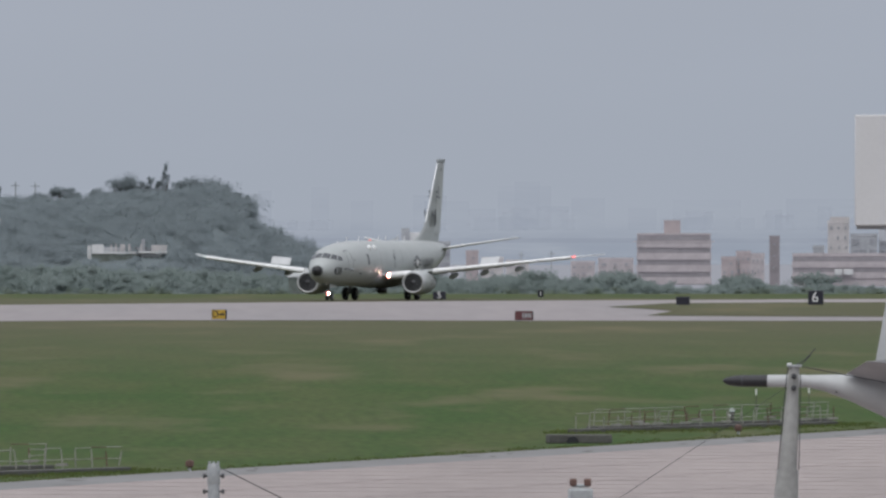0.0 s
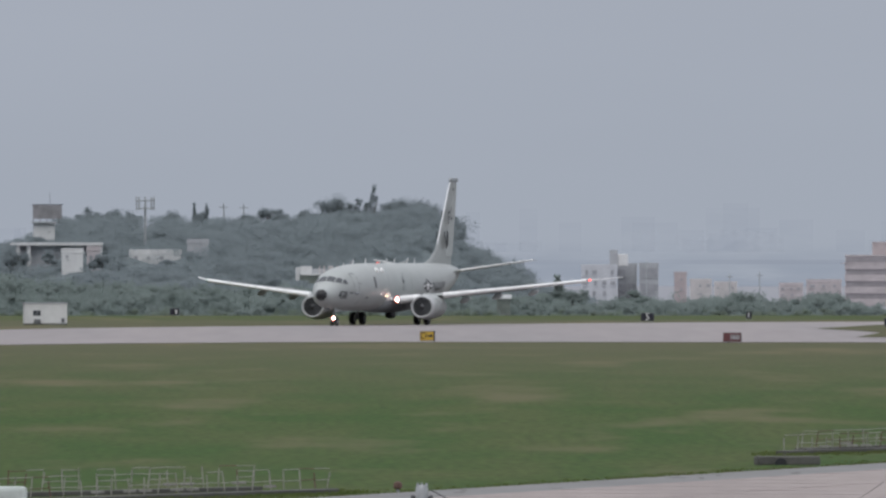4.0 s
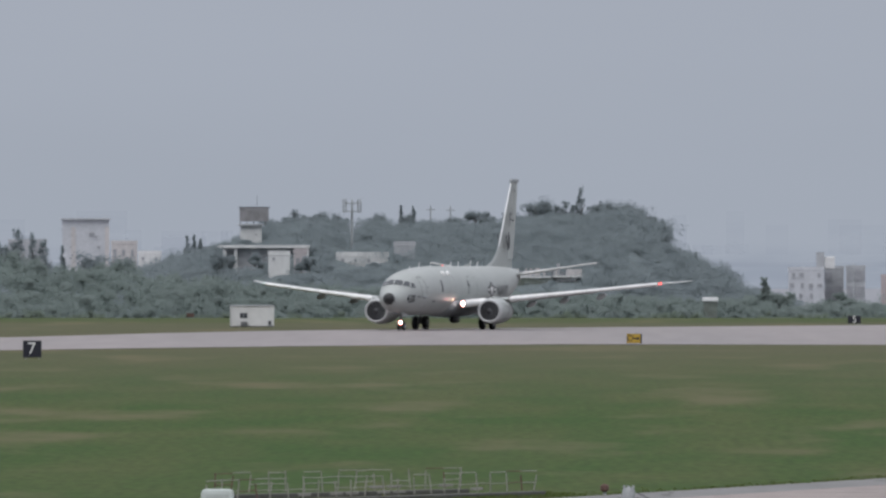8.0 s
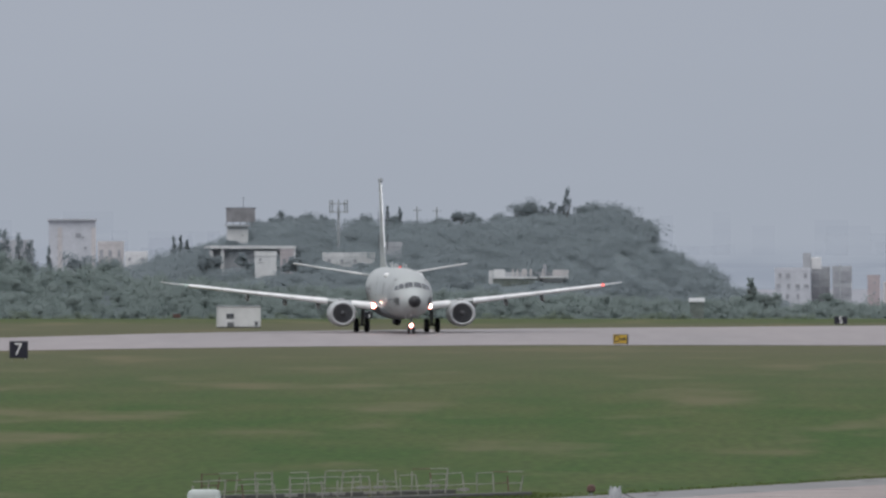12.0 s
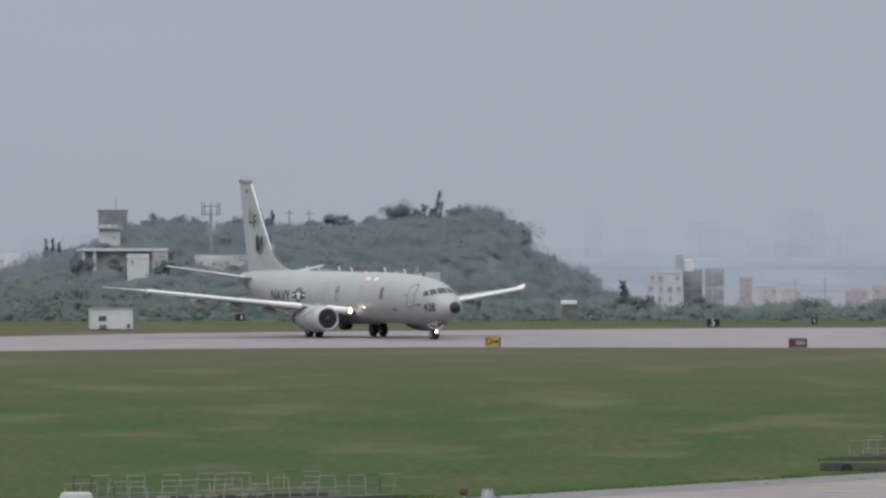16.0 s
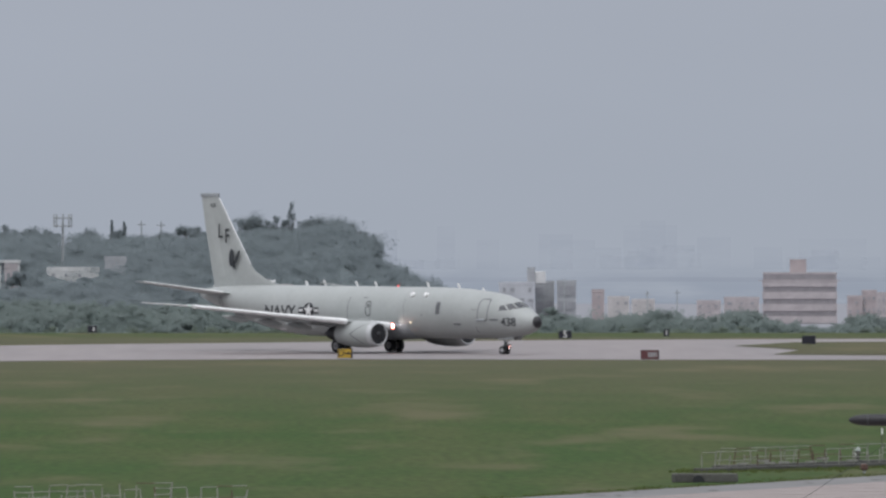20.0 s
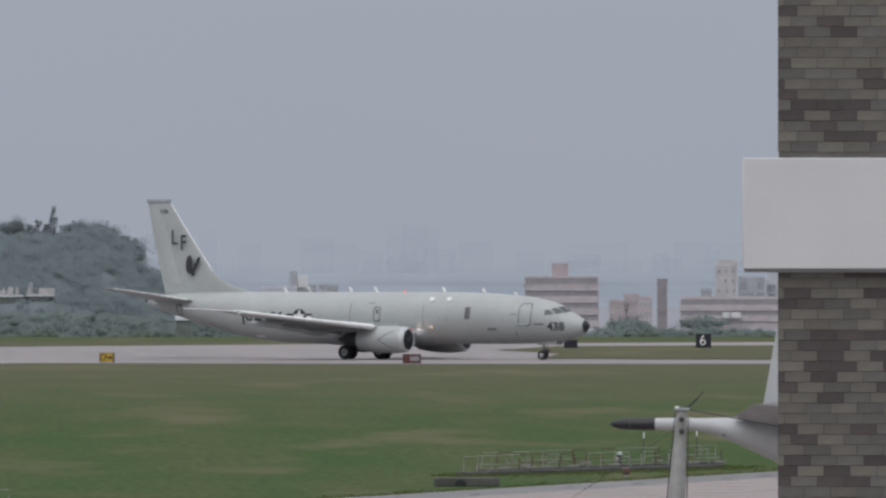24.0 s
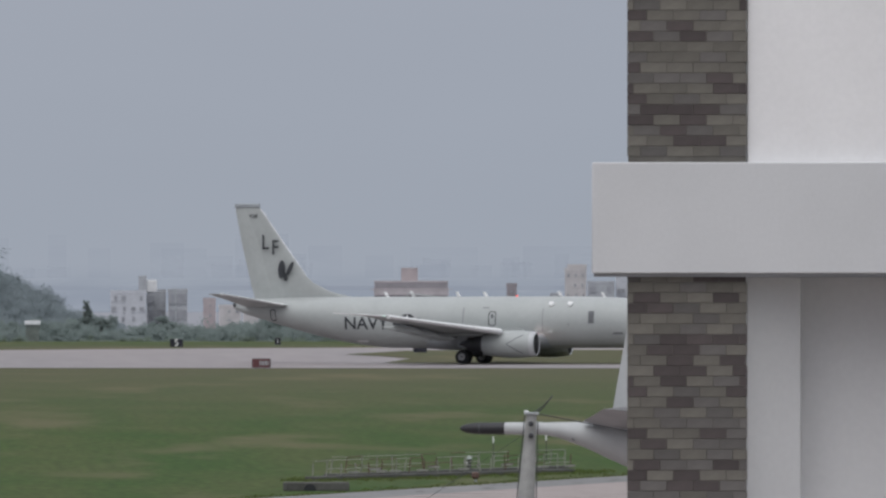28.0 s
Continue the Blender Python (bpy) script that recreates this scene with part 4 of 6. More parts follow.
for z, w in ((p.z - 0.14, 0.10), (p.z - 0.33, 0.10)):
    for s in (-1, 1):
        b = part("step_bolt", rod((0.06 * s, 0, z), (w * s, 0, z), 0.014), DARK_METAL, t)
        part("bolt_head", rod((w * s, 0, z), ((w + 0.03) * s, 0, z), 0.028, n=6), DARK_METAL, b)
for x in (-0.05, 0.0, 0.055):
    part("cap_lug", rod((x, 0, p.z), (x, 0, p.z + 0.035), 0.018, n=6), GALVANISED, t)
part("guy_wire", rod((0.1, 0, p.z - 0.05), (3.6, 0, p.z - 0.05 - 1.75), 0.006, n=6), DARK_METAL, t, "thin dark guy wire")
part("guy_wire", rod((3.6, 0, p.z - 1.8), (6.2, 0.2, 0.0), 0.006, n=6), DARK_METAL, t, "thin dark guy wire")

p = standing(836.5, -546, 200)
t = thing("obstruction_light", pose(p.x, p.y, 0), "twin red obstruction lamps on a pale box and post", "light")
part("post", rod((0, 0, 0), (0, 0, p.z - 0.2), 0.06), GALVANISED, t)
part("box", block(0.29, 0.2, 0.3, (0, 0, p.z - 0.10), 0.03), GALVANISED, t, "pale grey box")
part("neck", rod((0, 0, p.z), (0, 0, p.z + 0.08), 0.02), GALVANISED, t)
part("arm", rod((-0.1, 0, p.z + 0.08), (0.1, 0, p.z + 0.08), 0.02), GALVANISED, t)
for s in (-1, 1):
    part("lamp", block(0.085, 0.09, 0.09, (0.085 * s, 0, p.z + 0.12), 0.02), RUST_PAINT, t, "dark red lamp glass")

p = standing(-540, -497, 180)
t = thing("vent_cowl", pose(p.x, p.y, 0), "white rounded vent cowl on a pipe", "vent")
part("pipe", rod((0, 0, 0), (0, 0, p.z - 0.1), 0.09), GALVANISED, t)
part("cowl", block(0.35, 0.35, 0.4, (0, 0, p.z - 0.2), 0.05), COWL_PAINT, t, "white painted cowl")

MAST_PAINT = material("mast_paint", (0.33, 0.33, 0.32), 0.6, vary=0.10, scale=1.5, fine=12.0)
# the leaning mast with its stays
top = standing(1215, -322, 200)
foot = Vector((top.x - 0.50, top.y, 0.0))
t = thing("leaning_mast", pose(foot.x, foot.y, 0), "tapered pale grey mast leaning over with wires at its head", "mast")
tip = top - foot
sh = part("shaft", rod((0, 0, 0), tip, 0.36, 0.062, 20), MAST_PAINT, t)
low = tip * (6.79 / tip.z)
part("sleeve", rod((0, 0, 0), low, 0.38, 0.128, 20), MAST_PAINT, t, "wider lower tube")
part("side_cable", rod(tip + Vector((0.075, -0.02, -0.1)), low + Vector((0.128, -0.04, 0.0)), 0.006, n=6), DARK_METAL, t, "thin dark cable along the mast")
part("head_plate", block(0.17, 0.16, 0.03, tip + Vector((0, 0, 0.0)), 0.008), GALVANISED, t, "pale head plate")
part("finial", block(0.05, 0.05, 0.03, tip + Vector((-0.06, 0, 0.02)), 0.008), WHITE_SPOT, t)
for dz in (0.12, 0.26):
    part("bolt", lathe([(0, 0.035), (0.04, 0.03), (0.05, 0.01)], 10, Matrix.Translation(tip + Vector((-0.01, -0.09, -dz))) @ Matrix.Rotation(radians(-90), 4, "Z")), DARK_METAL, t)
pts = [tip + Vector(q) for q in ((0.02, 0, 0.02), (0.06, 0, 0.03), (0.14, 0, 0.09), (0.21, 0, 0.16), (0.25, 0, 0.21))]
bm = bmesh.new()
for a, b in zip(pts, pts[1:]):
    rod(a, b, 0.006, bm=bm, n=6)
part("loose_wire", bm, DARK_METAL, t, "thin curling dark wire")
bm = bmesh.new()
pts = [tip + Vector(q) for q in ((0.05, 0, 0.0), (0.12, 0, 0.05), (0.19, 0, 0.13))]
for a, b in zip(pts, pts[1:]):
    rod(a, b, 0.006, bm=bm, n=6)
part("loose_wire", bm, DARK_METAL, t, "thin curling dark wire")
part("stay_wire", rod(tip + Vector((0.05, 0, 0)), tip + Vector((4.5, 1.0, -0.85)), 0.006, n=6), DARK_METAL, t, "thin stay wire")
far = spot(905, -556, 200) - foot
part("stay_wire", rod(tip + Vector((-0.05, 0, -0.22)), far, 0.0028, n=6), DARK_METAL, t, "thin stay wire")
part("stay_wire", rod(far, far + (far - tip) * 2.4, 0.0028, n=6), DARK_METAL, t, "thin stay wire")
part("stay_wire", rod(tip + Vector((-0.08, 0, -0.02)), (-0.06, -0.1, 3.0), 0.006, n=6), DARK_METAL, t, "thin dark cable along the mast")

# ---- parked maritime aircraft: only its tail end shows past the building ----
q = spot(1089, -348.5, 455)
park = thing("parked_aircraft", pose(q.x, q.y, 0, 0, 0, -9), "white four-engined patrol aircraft parked on the apron, black tail boom tip", "aircraft")
PW = material("parked_white", (0.42, 0.43, 0.435), 0.45, vary=0.05, scale=0.4, fine=4.0)
PG = material("parked_grey", (0.33, 0.335, 0.35), 0.5, vary=0.08, scale=0.6, fine=4.0)
zc = q.z
part("boom_tip", lathe([(0.0, 0.03), (0.06, 0.08), (0.2, 0.125), (0.45, 0.155), (1.2, 0.165), (1.21, 0.15)], 20, Matrix.Translation((0, 0, zc))), BLACK_PAINT, park, "black boom tip")
part("boom_ring", lathe([(0.49, 0.158), (0.50, 0.163), (0.54, 0.163), (0.55, 0.158)], 20, Matrix.Translation((0, 0, zc))), DARK_METAL, park)
part("tail_boom", lathe([(1.2, 0.15), (1.21, 0.165), (2.2, 0.175), (2.22, 0.165)], 20, Matrix.Translation((0, 0, zc))), PW, park, "white boom")
rings = []
for x, top_z, low, w in ((2.2, 0.16, -0.16, 0.16), (2.7, 0.17, -0.26, 0.24), (3.4, 0.18, -0.52, 0.42), (4.1, 0.19, -0.85, 0.62), (5.0, 0.24, -1.25, 0.85), (7.5, 0.38, -1.95, 1.25), (11.0, 0.5, -2.6, 1.6), (15.0, 0.55, -2.85, 1.73), (28.0, 0.55, -2.85, 1.73), (31.5, 0.35, -2.8, 1.5), (33.8, -0.3, -2.4, 0.9), (34.6, -0.9, -1.9, 0.3)):
    rings.append([Vector((x, w * math.cos(a), zc + (top_z + low) / 2 + (top_z - low) / 2 * math.sin(a))) for a in (2 * math.pi * i / 24 for i in range(24))])
part("fuselage", loft(rings), PW, park)


def slab(name, sections, mat, parent):
    """A flat flying surface of sections (le, te, along, thick) given as points."""
    return part(name, loft(sections), mat, parent)


for s in (-1, 1):
    tp = []
    for x0, x1, y, z, th in ((3.35, 6.9, 0.3, 0.20, 0.46), (4.6, 6.2, 6.4, 0.60, 0.14)):
        tp.append([Vector((x0, s * y, zc + z)), Vector((x0 + 0.8, s * y, zc + z + th * 0.5)), Vector((x1 - 0.3, s * y, zc + z + th * 0.5)), Vector((x1, s * y, zc + z)), Vector((x1 - 0.3, s * y, zc + z - th * 0.5)), Vector((x0 + 0.8, s * y, zc + z - th * 0.5))])
    part("tailplane", loft(tp), PG, park, "grey tailplane")
fr = []
for x0, x1, z, th in ((4.05, 8.6, 0.15, 0.4), (4.95, 7.4, 5.2, 0.22)):
    fr.append([Vector((x0, 0, zc + z)), Vector((x0 + 1, th / 2, zc + z)), Vector((x1 - 0.4, th / 2, zc + z)), Vector((x1, 0, zc + z)), Vector((x1 - 0.4, -th / 2, zc + z)), Vector((x0 + 1, -th / 2, zc + z))])
part("fin", loft(fr), PW, park)
part("drain_mast", rod((3.0, -0.2, zc - 0.2), (3.12, -0.34, zc - 0.32), 0.02), DARK_METAL, park)
for x, y in ((30.5, 0.0), (20.0, 4.7), (20.0, -4.7)):
    g = part("gear_leg", rod((x, y, 0.45), (x, y, 2.6), 0.12), GALVANISED, park)
    for o in (-0.3, 0.3):
        part("tyre", lathe([(-0.15, 0.3), (-0.15, 0.42), (0, 0.47), (0.15, 0.42), (0.15, 0.3)], 20, Matrix.Translation((x, y + o, 0.5)) @ Matrix.Rotation(radians(90), 4, "Z")), RUBBER, g)
for s in (-1, 1):
    wp = []
    for x0, x1, y, z, th in ((21.5, 15.6, 1.2, 2.45, 0.6), (19.6, 16.9, 15.2, 3.9, 0.25)):
        wp.append([Vector((x0, s * y, z)), Vector((x0 - 1.0, s * y, z + th / 2)), Vector((x1, s * y, z)), Vector((x0 - 1.0, s * y, z - th / 2))])
    wing = part("wing", loft(wp), PW, park)
    for y in (4.7, 9.2):
        part("engine_nacelle", lathe([(17.6, 0.2), (18.5, 0.5), (22.4, 0.52), (23.4, 0.35), (23.8, 0.1)], 18, Matrix.Translation((0, s * y, 2.95 + y * 0.06))), PG, wing)


# ---- rough grass along the kerbs and the shoulder ----
TUFT = material("rough_grass", (0.112, 0.160, 0.050), 0.95, vary=0.15, scale=0.3, fine=3.0, tint=(0.145, 0.155, 0.068), spec=0.1, through_light=0.5)
g = np.random.default_rng(4)


def tufts(name, places, height, label):
    """Bunches of grass blades, each blade a bent narrow leaf."""
    vs, fs = [], []
    for x, y in places:
        h0 = height * g.uniform(0.5, 1.3)
        for k in range(7):
            a, lean, w = g.uniform(0, 6.283), g.uniform(0.05, 0.5) * h0, g.uniform(0.02, 0.045)
            cx, cy = x + g.normal(0, 0.10), y + g.normal(0, 0.10)
            dx, dy = math.cos(a), math.sin(a)
            z0 = land(cx, cy)
            o = len(vs)
            vs += [(cx - dy * w, cy + dx * w, z0), (cx + dy * w, cy - dx * w, z0), (cx + dx * lean * 0.4 + dy * w * 0.7, cy + dy * lean * 0.4 - dx * w * 0.7, z0 + h0 * 0.6),
                   (cx + dx * lean * 0.4 - dy * w * 0.7, cy + dy * lean * 0.4 + dx * w * 0.7, z0 + h0 * 0.6), (cx + dx * lean, cy + dy * lean, z0 + h0)]
            fs += [(o, o + 1, o + 2, o + 3), (o + 3, o + 2, o + 4)]
    me = bpy.data.meshes.new(name)
    me.from_pydata(vs, [], fs)
    me.materials.append(TUFT)
    return tagged(new(name, me), label, "grass", kind="stuff")


edge = []
for k in range(1300):
    p = near_edge + way * g.uniform(-70, 230) - side * (4.1 + abs(g.normal(0, 0.9)) - 0.10)
    edge.append((p.x, p.y))
tufts("verge_grass", edge, 0.055, "ragged long grass along the taxiway shoulder")
edge = []
for u0, v0, u1, v1 in ((24, -509, -560, -529), (829, -441, 1285, -427)):
    a, b = on_ground(u0, v0), on_ground(u1, v1)
    for k in range(800):
        q = a.lerp(b, g.uniform(-0.05, 1.1))
        edge.append((q.x + g.normal(0, 0.5), q.y + g.normal(0.5, 3.0)))
tufts("kerb_grass", edge, 0.09, "weeds and long grass round the drainage kerbs")

# ---- woods ----
ICO = bmesh.new()
bmesh.ops.create_icosphere(ICO, subdivisions=2, radius=1.0)
ICO_V = np.array([v.co[:] for v in ICO.verts])
ICO_F = np.array([[v.index for v in f.verts] for f in ICO.faces])
ICO.free()


class Foliage:
    """Gathers crowns: loose lobes of many small leaves, with a small inner mass where asked."""

    def __init__(self, seed):
        self.rng = np.random.default_rng(seed)
        self.leaves, self.tris, self.skin = [], [], []

    def crown(self, centre, rx, ry, rz, leaves, size, core=0.36, cores=2, shell=0.3):
        g = self.rng
        lobes = np.column_stack([g.normal(0, 0.40, 7), g.normal(0, 0.40, 7), g.normal(0.05, 0.30, 7), g.uniform(0.34, 0.66, 7)])
        scale = np.array([rx, ry, rz])
        for k in range(cores):
            w = 1 + 0.25 * np.sin(ICO_V @ g.normal(0, 3.6, 3) + g.uniform(0, 6))[:, None] + g.uniform(-0.10, 0.10, (len(ICO_V), 1))
            self.tris.append((ICO_V * w * lobes[k, 3] * core * 1.2 + lobes[k, :3]) * scale + np.array(centre))
        d = g.normal(0, 1, (leaves, 3)) + np.array([0, -0.25, 0.25])
        d /= np.linalg.norm(d, axis=1)[:, None]
        pick = lobes[np.arange(leaves) % 7]
        c = (pick[:, :3] + d * (pick[:, 3] * g.uniform(shell, 1.12, leaves))[:, None]) * scale + np.array(centre)
        n = d * 0.35 + g.normal(0, 0.38, (leaves, 3)) + np.array([0, -0.35, 0.55])
        n /= np.linalg.norm(n, axis=1)[:, None]
        a = np.cross(n, g.normal(0, 1, (leaves, 3)))
        a /= np.linalg.norm(a, axis=1)[:, None]
        b = np.cross(n, a)
        s = (size * g.uniform(0.6, 1.35, leaves))[:, None]
        self.leaves.append(np.stack([c + a * s * 1.2, c + b * s * 0.7 - a * s * 0.7, c - b * s * 0.7 - a * s * 0.7], 1).reshape(-1, 3))
        # leaf normals lean one shared way, which flattens light and shade like haze
        soft = d * 0.15 + g.normal(0, 0.08, (leaves, 3)) + np.array([0, -0.35, 0.65])
        self.skin.append(np.repeat(soft / np.linalg.norm(soft, axis=1)[:, None], 3, axis=0))

    def build(self, name, mat, parent=None):
        q = np.concatenate(self.leaves)
        nq = len(q) // 3
        parts = [q] + self.tris
        co = np.concatenate(parts)
        nt = len(self.tris)
        loops = [np.arange(len(q))]
        base = len(q)
        for k in range(nt):
            loops.append((ICO_F + base).ravel())
            base += len(ICO_V)
        loops = np.concatenate(loops)
        starts = np.arange(nq + nt * len(ICO_F)) * 3
        me = bpy.data.meshes.new(name)
        me.vertices.add(len(co))
        me.vertices.foreach_set("co", co.astype(np.float32).ravel())
        me.loops.add(len(loops))
        me.loops.foreach_set("vertex_index", loops.astype(np.int32))
        me.polygons.add(len(starts))
        me.polygons.foreach_set("loop_start", starts.astype(np.int32))
        me.update(calc_edges=True)
        me.materials.append(mat)
        me.shade_smooth()
        core = ICO_V * 0.28 + np.array([0, -0.35, 0.65])
        core /= np.linalg.norm(core, axis=1)[:, None]
        me.normals_split_custom_set_from_vertices(np.concatenate(self.skin + [core] * nt))
        ob = new(name, me)
        if parent:
            ob.parent = parent
        return ob


def tree(x, y, z, height, width, rnd, label, mat=None, slim=False, name="tree"):
    """A tapered trunk with limbs and a loose crown."""
    t = thing(name, pose(x, y, z), label, "tree", "trees beyond the field")
    bm = rod((0, 0, -0.6), (rnd.uniform(-0.2, 0.2), 0, height * 0.55), 0.05 * height ** 0.7, 0.02 * height ** 0.7, 8)
    for k in range(6):
        a = k * 1.1 + rnd.random()
        z0 = height * rnd.uniform(0.3, 0.5)
        rod((0, 0, z0), (width * 0.38 * math.cos(a), width * 0.38 * math.sin(a), z0 + height * rnd.uniform(0.18, 0.35)), 0.07, 0.02, 6, bm)
    part("trunk", bm, BARK, t)
    fo = Foliage(int(rnd.random() * 1e6))
    if slim:
        for k in range(6):
            fo.crown((rnd.uniform(-0.15, 0.15), 0, height * (0.24 + 0.15 * k)), width * (0.66 - 0.09 * k), width * 0.45, height * 0.15, 210, 0.115, cores=0)
    else:
        fo.crown((0, 0, height * 0.60), width * 0.58, width * 0.58, height * 0.34, 1150, 0.125, cores=0)
        for k in range(5):
            fo.crown((width * rnd.uniform(-0.42, 0.42), rnd.uniform(-0.3, 0.3), height * rnd.uniform(0.55, 0.76)), width * rnd.uniform(0.16, 0.30), width * 0.25, height * rnd.uniform(0.10, 0.20), 130, 0.115, cores=0)
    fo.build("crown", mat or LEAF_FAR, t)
    return t


# hillside houses: sighted edges, foot and roof; each stands where the slope meets its foot
HILL_HOUSES = [(-500, -462, -66, -31), (-540, -377, -96, -68), (-450, -400, -112, -84), (-405, -382, -112, -80), (-330, -238, -101, -86), (-228, -190, -90, -67),
               (-40, -3, -136, -107), (-2, 52, -128, -107), (52, 112, -146, -106), (-320, -284, -80, 14)]


def slope_distance(u, v):
    """How far out the sighting (u, v) meets the hill's front slope."""
    for d in range(2340, 2600, 3):
        p = spot(u, v, d)
        if land(p.x, p.y) >= p.z:
            return d
    return 2600


HILL_SITES = [(u0, u1, v0, v1, slope_distance((u0 + u1) / 2, v0 - 6)) for u0, u1, v0, v1 in HILL_HOUSES]
HILL_SITES[8] = HILL_SITES[8][:4] + (HILL_SITES[7][4] + 2,)
rnd = random.Random(11)
hill = Foliage(21)
for k in range(3300):
    u, d = rnd.uniform(-1010, 465), 2335 + 275 * rnd.random() ** 0.85
    p = spot(u, 0, d)
    r = rnd.uniform(0.9, 2.3)
    p.z = land(p.x, p.y) + r * rnd.uniform(0.25, 0.5)
    top_v = (p.z + r * 0.8 - EYE.z) * MARK / d
    if top_v > skyline(u) + 5:
        continue
    if any(u0 - 14 < u < u1 + 14 and d < hd and top_v > v0 + (v1 - v0) * (0.25 if k % 7 else 0.7) for u0, u1, v0, v1, hd in HILL_SITES):
        continue
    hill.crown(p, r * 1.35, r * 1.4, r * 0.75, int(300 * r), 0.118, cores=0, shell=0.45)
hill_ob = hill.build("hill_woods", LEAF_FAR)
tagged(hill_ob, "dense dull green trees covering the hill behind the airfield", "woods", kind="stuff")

belt = Foliage(22)
for k in range(2300):
    u = rnd.uniform(-1000, 2100)
    topv = float(np.interp(u, [-1000, -920, -845, -820, -805, -780, -760, -705, -680, -640, -500, 380, 410, 440, 465, 490, 520, 560, 580, 600, 650, 700, 735, 770, 815, 870, 922, 940, 965, 1010, 1060, 1085, 1110, 1140, 1170, 1210, 1260, 1310, 1360, 2100],
                           [-60, -64, -70, -84, -97, -95, -84, -84, -97, -96, -118, -150, -145, -152, -154, -166, -158, -156, -163, -155, -157, -146, -158, -148, -158, -150, -146, -154, -160, -169, -175, -166, -157, -152, -165, -170, -164, -167, -170, -166]))
    v = -200 + (topv + 184) * rnd.random()
    d = 1640 + 160 * rnd.random() + (v + 190) * 1.5
    p = spot(u, v, d)
    r = rnd.uniform(0.5, 1.5) if v > -180 else rnd.uniform(0.4, 0.8)
    p.z -= r * 0.4
    belt.crown(p, r * 1.3, r * 1.2, r * 0.95, int(80 + 290 * r), 0.10, core=0.5, cores=1, shell=0.4)
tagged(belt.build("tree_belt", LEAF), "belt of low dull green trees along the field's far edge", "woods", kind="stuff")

# young shrubs at the foot of the belt
shrubs = Foliage(23)
for k in range(260):
    u = rnd.uniform(-1000, 2100)
    if noise.noise(Vector((u / 90, 3.7, 0))) < -0.05:
        continue
    p = spot(u, 0, rnd.uniform(1596, 1632))
    r = rnd.uniform(0.25, 0.75)
    p.z = land(p.x, p.y) + r * 0.35
    shrubs.crown(p, r * 1.5, r * 1.2, r * 0.9, int(60 + 200 * r), 0.08, core=0.5, cores=2)
tagged(shrubs.build("edge_shrubs", LEAF_YOUNG), "pale green shrubs and tall weeds before the trees", "shrubs", kind="stuff")

# trees that stand out on the skyline: sighting of the top, height, width
for u, v, h, w, slim in ((24, 23, 6.0, 4.4, False), (36, 17, 5.0, 3.2, False), (73, 14, 4.4, 2.8, True), (60, 8, 3.6, 2.6, True), (90, 9, 3.6, 2.2, True), (102, 36, 6.5, 2.1, True),
                         (-216, 6, 5.0, 0.8, True), (-193, 4, 5.0, 0.9, True), (-205, -6, 3.6, 2.2, False), (-256, -5, 4.2, 2.8, False), (-85, 2, 3.8, 2.4, False), (-62, -6, 3.4, 2.6, False),
                         (142, 15, 4.5, 4.6, False), (170, 18, 5.0, 5.4, False), (192, 11, 4.6, 4.4, False), (212, -2, 4.6, 3.4, False), (232, -12, 4.4, 2.8, False), (246, -24, 4.4, 2.6, False), (250, -44, 4.0, 2.2, False),
                         (-400, -4, 4.2, 2.6, False), (-356, -4, 4.2, 3.4, False), (-440, -12, 4.0, 2.6, False), (-322, -6, 3.6, 2.0, False),
                         (-594, -50, 5.0, 1.4, True), (-582, -46, 5.0, 1.0, True), (-570, -52, 4.6, 1.2, True), (-540, -56, 3.6, 3.0, False), (-552, -64, 3.0, 3.4, False),
                         (287, -72, 3.0, 1.4, True), (306, -78, 3.0, 1.6, True), (-120, -10, 3.4, 2.6, False), (-15, -8, 3.4, 3.0, False)):
    p = spot(u, v - 7 if slim else v, 2598)
    h = max(h, p.z - land(p.x, p.y))
    tree(p.x, p.y, p.z - h, h, w, rnd, "slim dark conifer on the ridge of the hill" if slim else "broad dull green tree on the ridge of the hill", slim=slim)
for u, v, h, w, slim in ((-893, -44, 7.0, 2.3, True), (-868, -56, 6.5, 2.1, True), (-846, -66, 6.0, 2.6, True), (-815, -76, 5.6, 1.0, True), (-915, -56, 5.0, 2.2, False), (-760, -80, 4.0, 4.0, False), (-712, -80, 4.0, 3.4, False)):
    p = spot(u, v, 2150)
    tree(p.x, p.y, p.z - h, h, w, rnd, "dark slender tree beside the apartment blocks" if slim else "rounded green tree before the apartment blocks", slim=slim)
for u, v, h, w, slim in ((428, -128, 2.6, 1.3, True), (455, -143, 3.0, 3.2, False), (560, -150, 3.0, 3.6, False), (760, -146, 3.4, 3.4, False), (905, -146, 3.6, 5.0, False), (1240, -147, 3.6, 5.2, False), (1110, -156, 3.0, 3.4, False)):
    p = spot(u, v, 1760)
    tree(p.x, p.y, p.z - h, h, w, rnd, "low green tree at the far edge of the field", mat=LEAF, slim=slim)


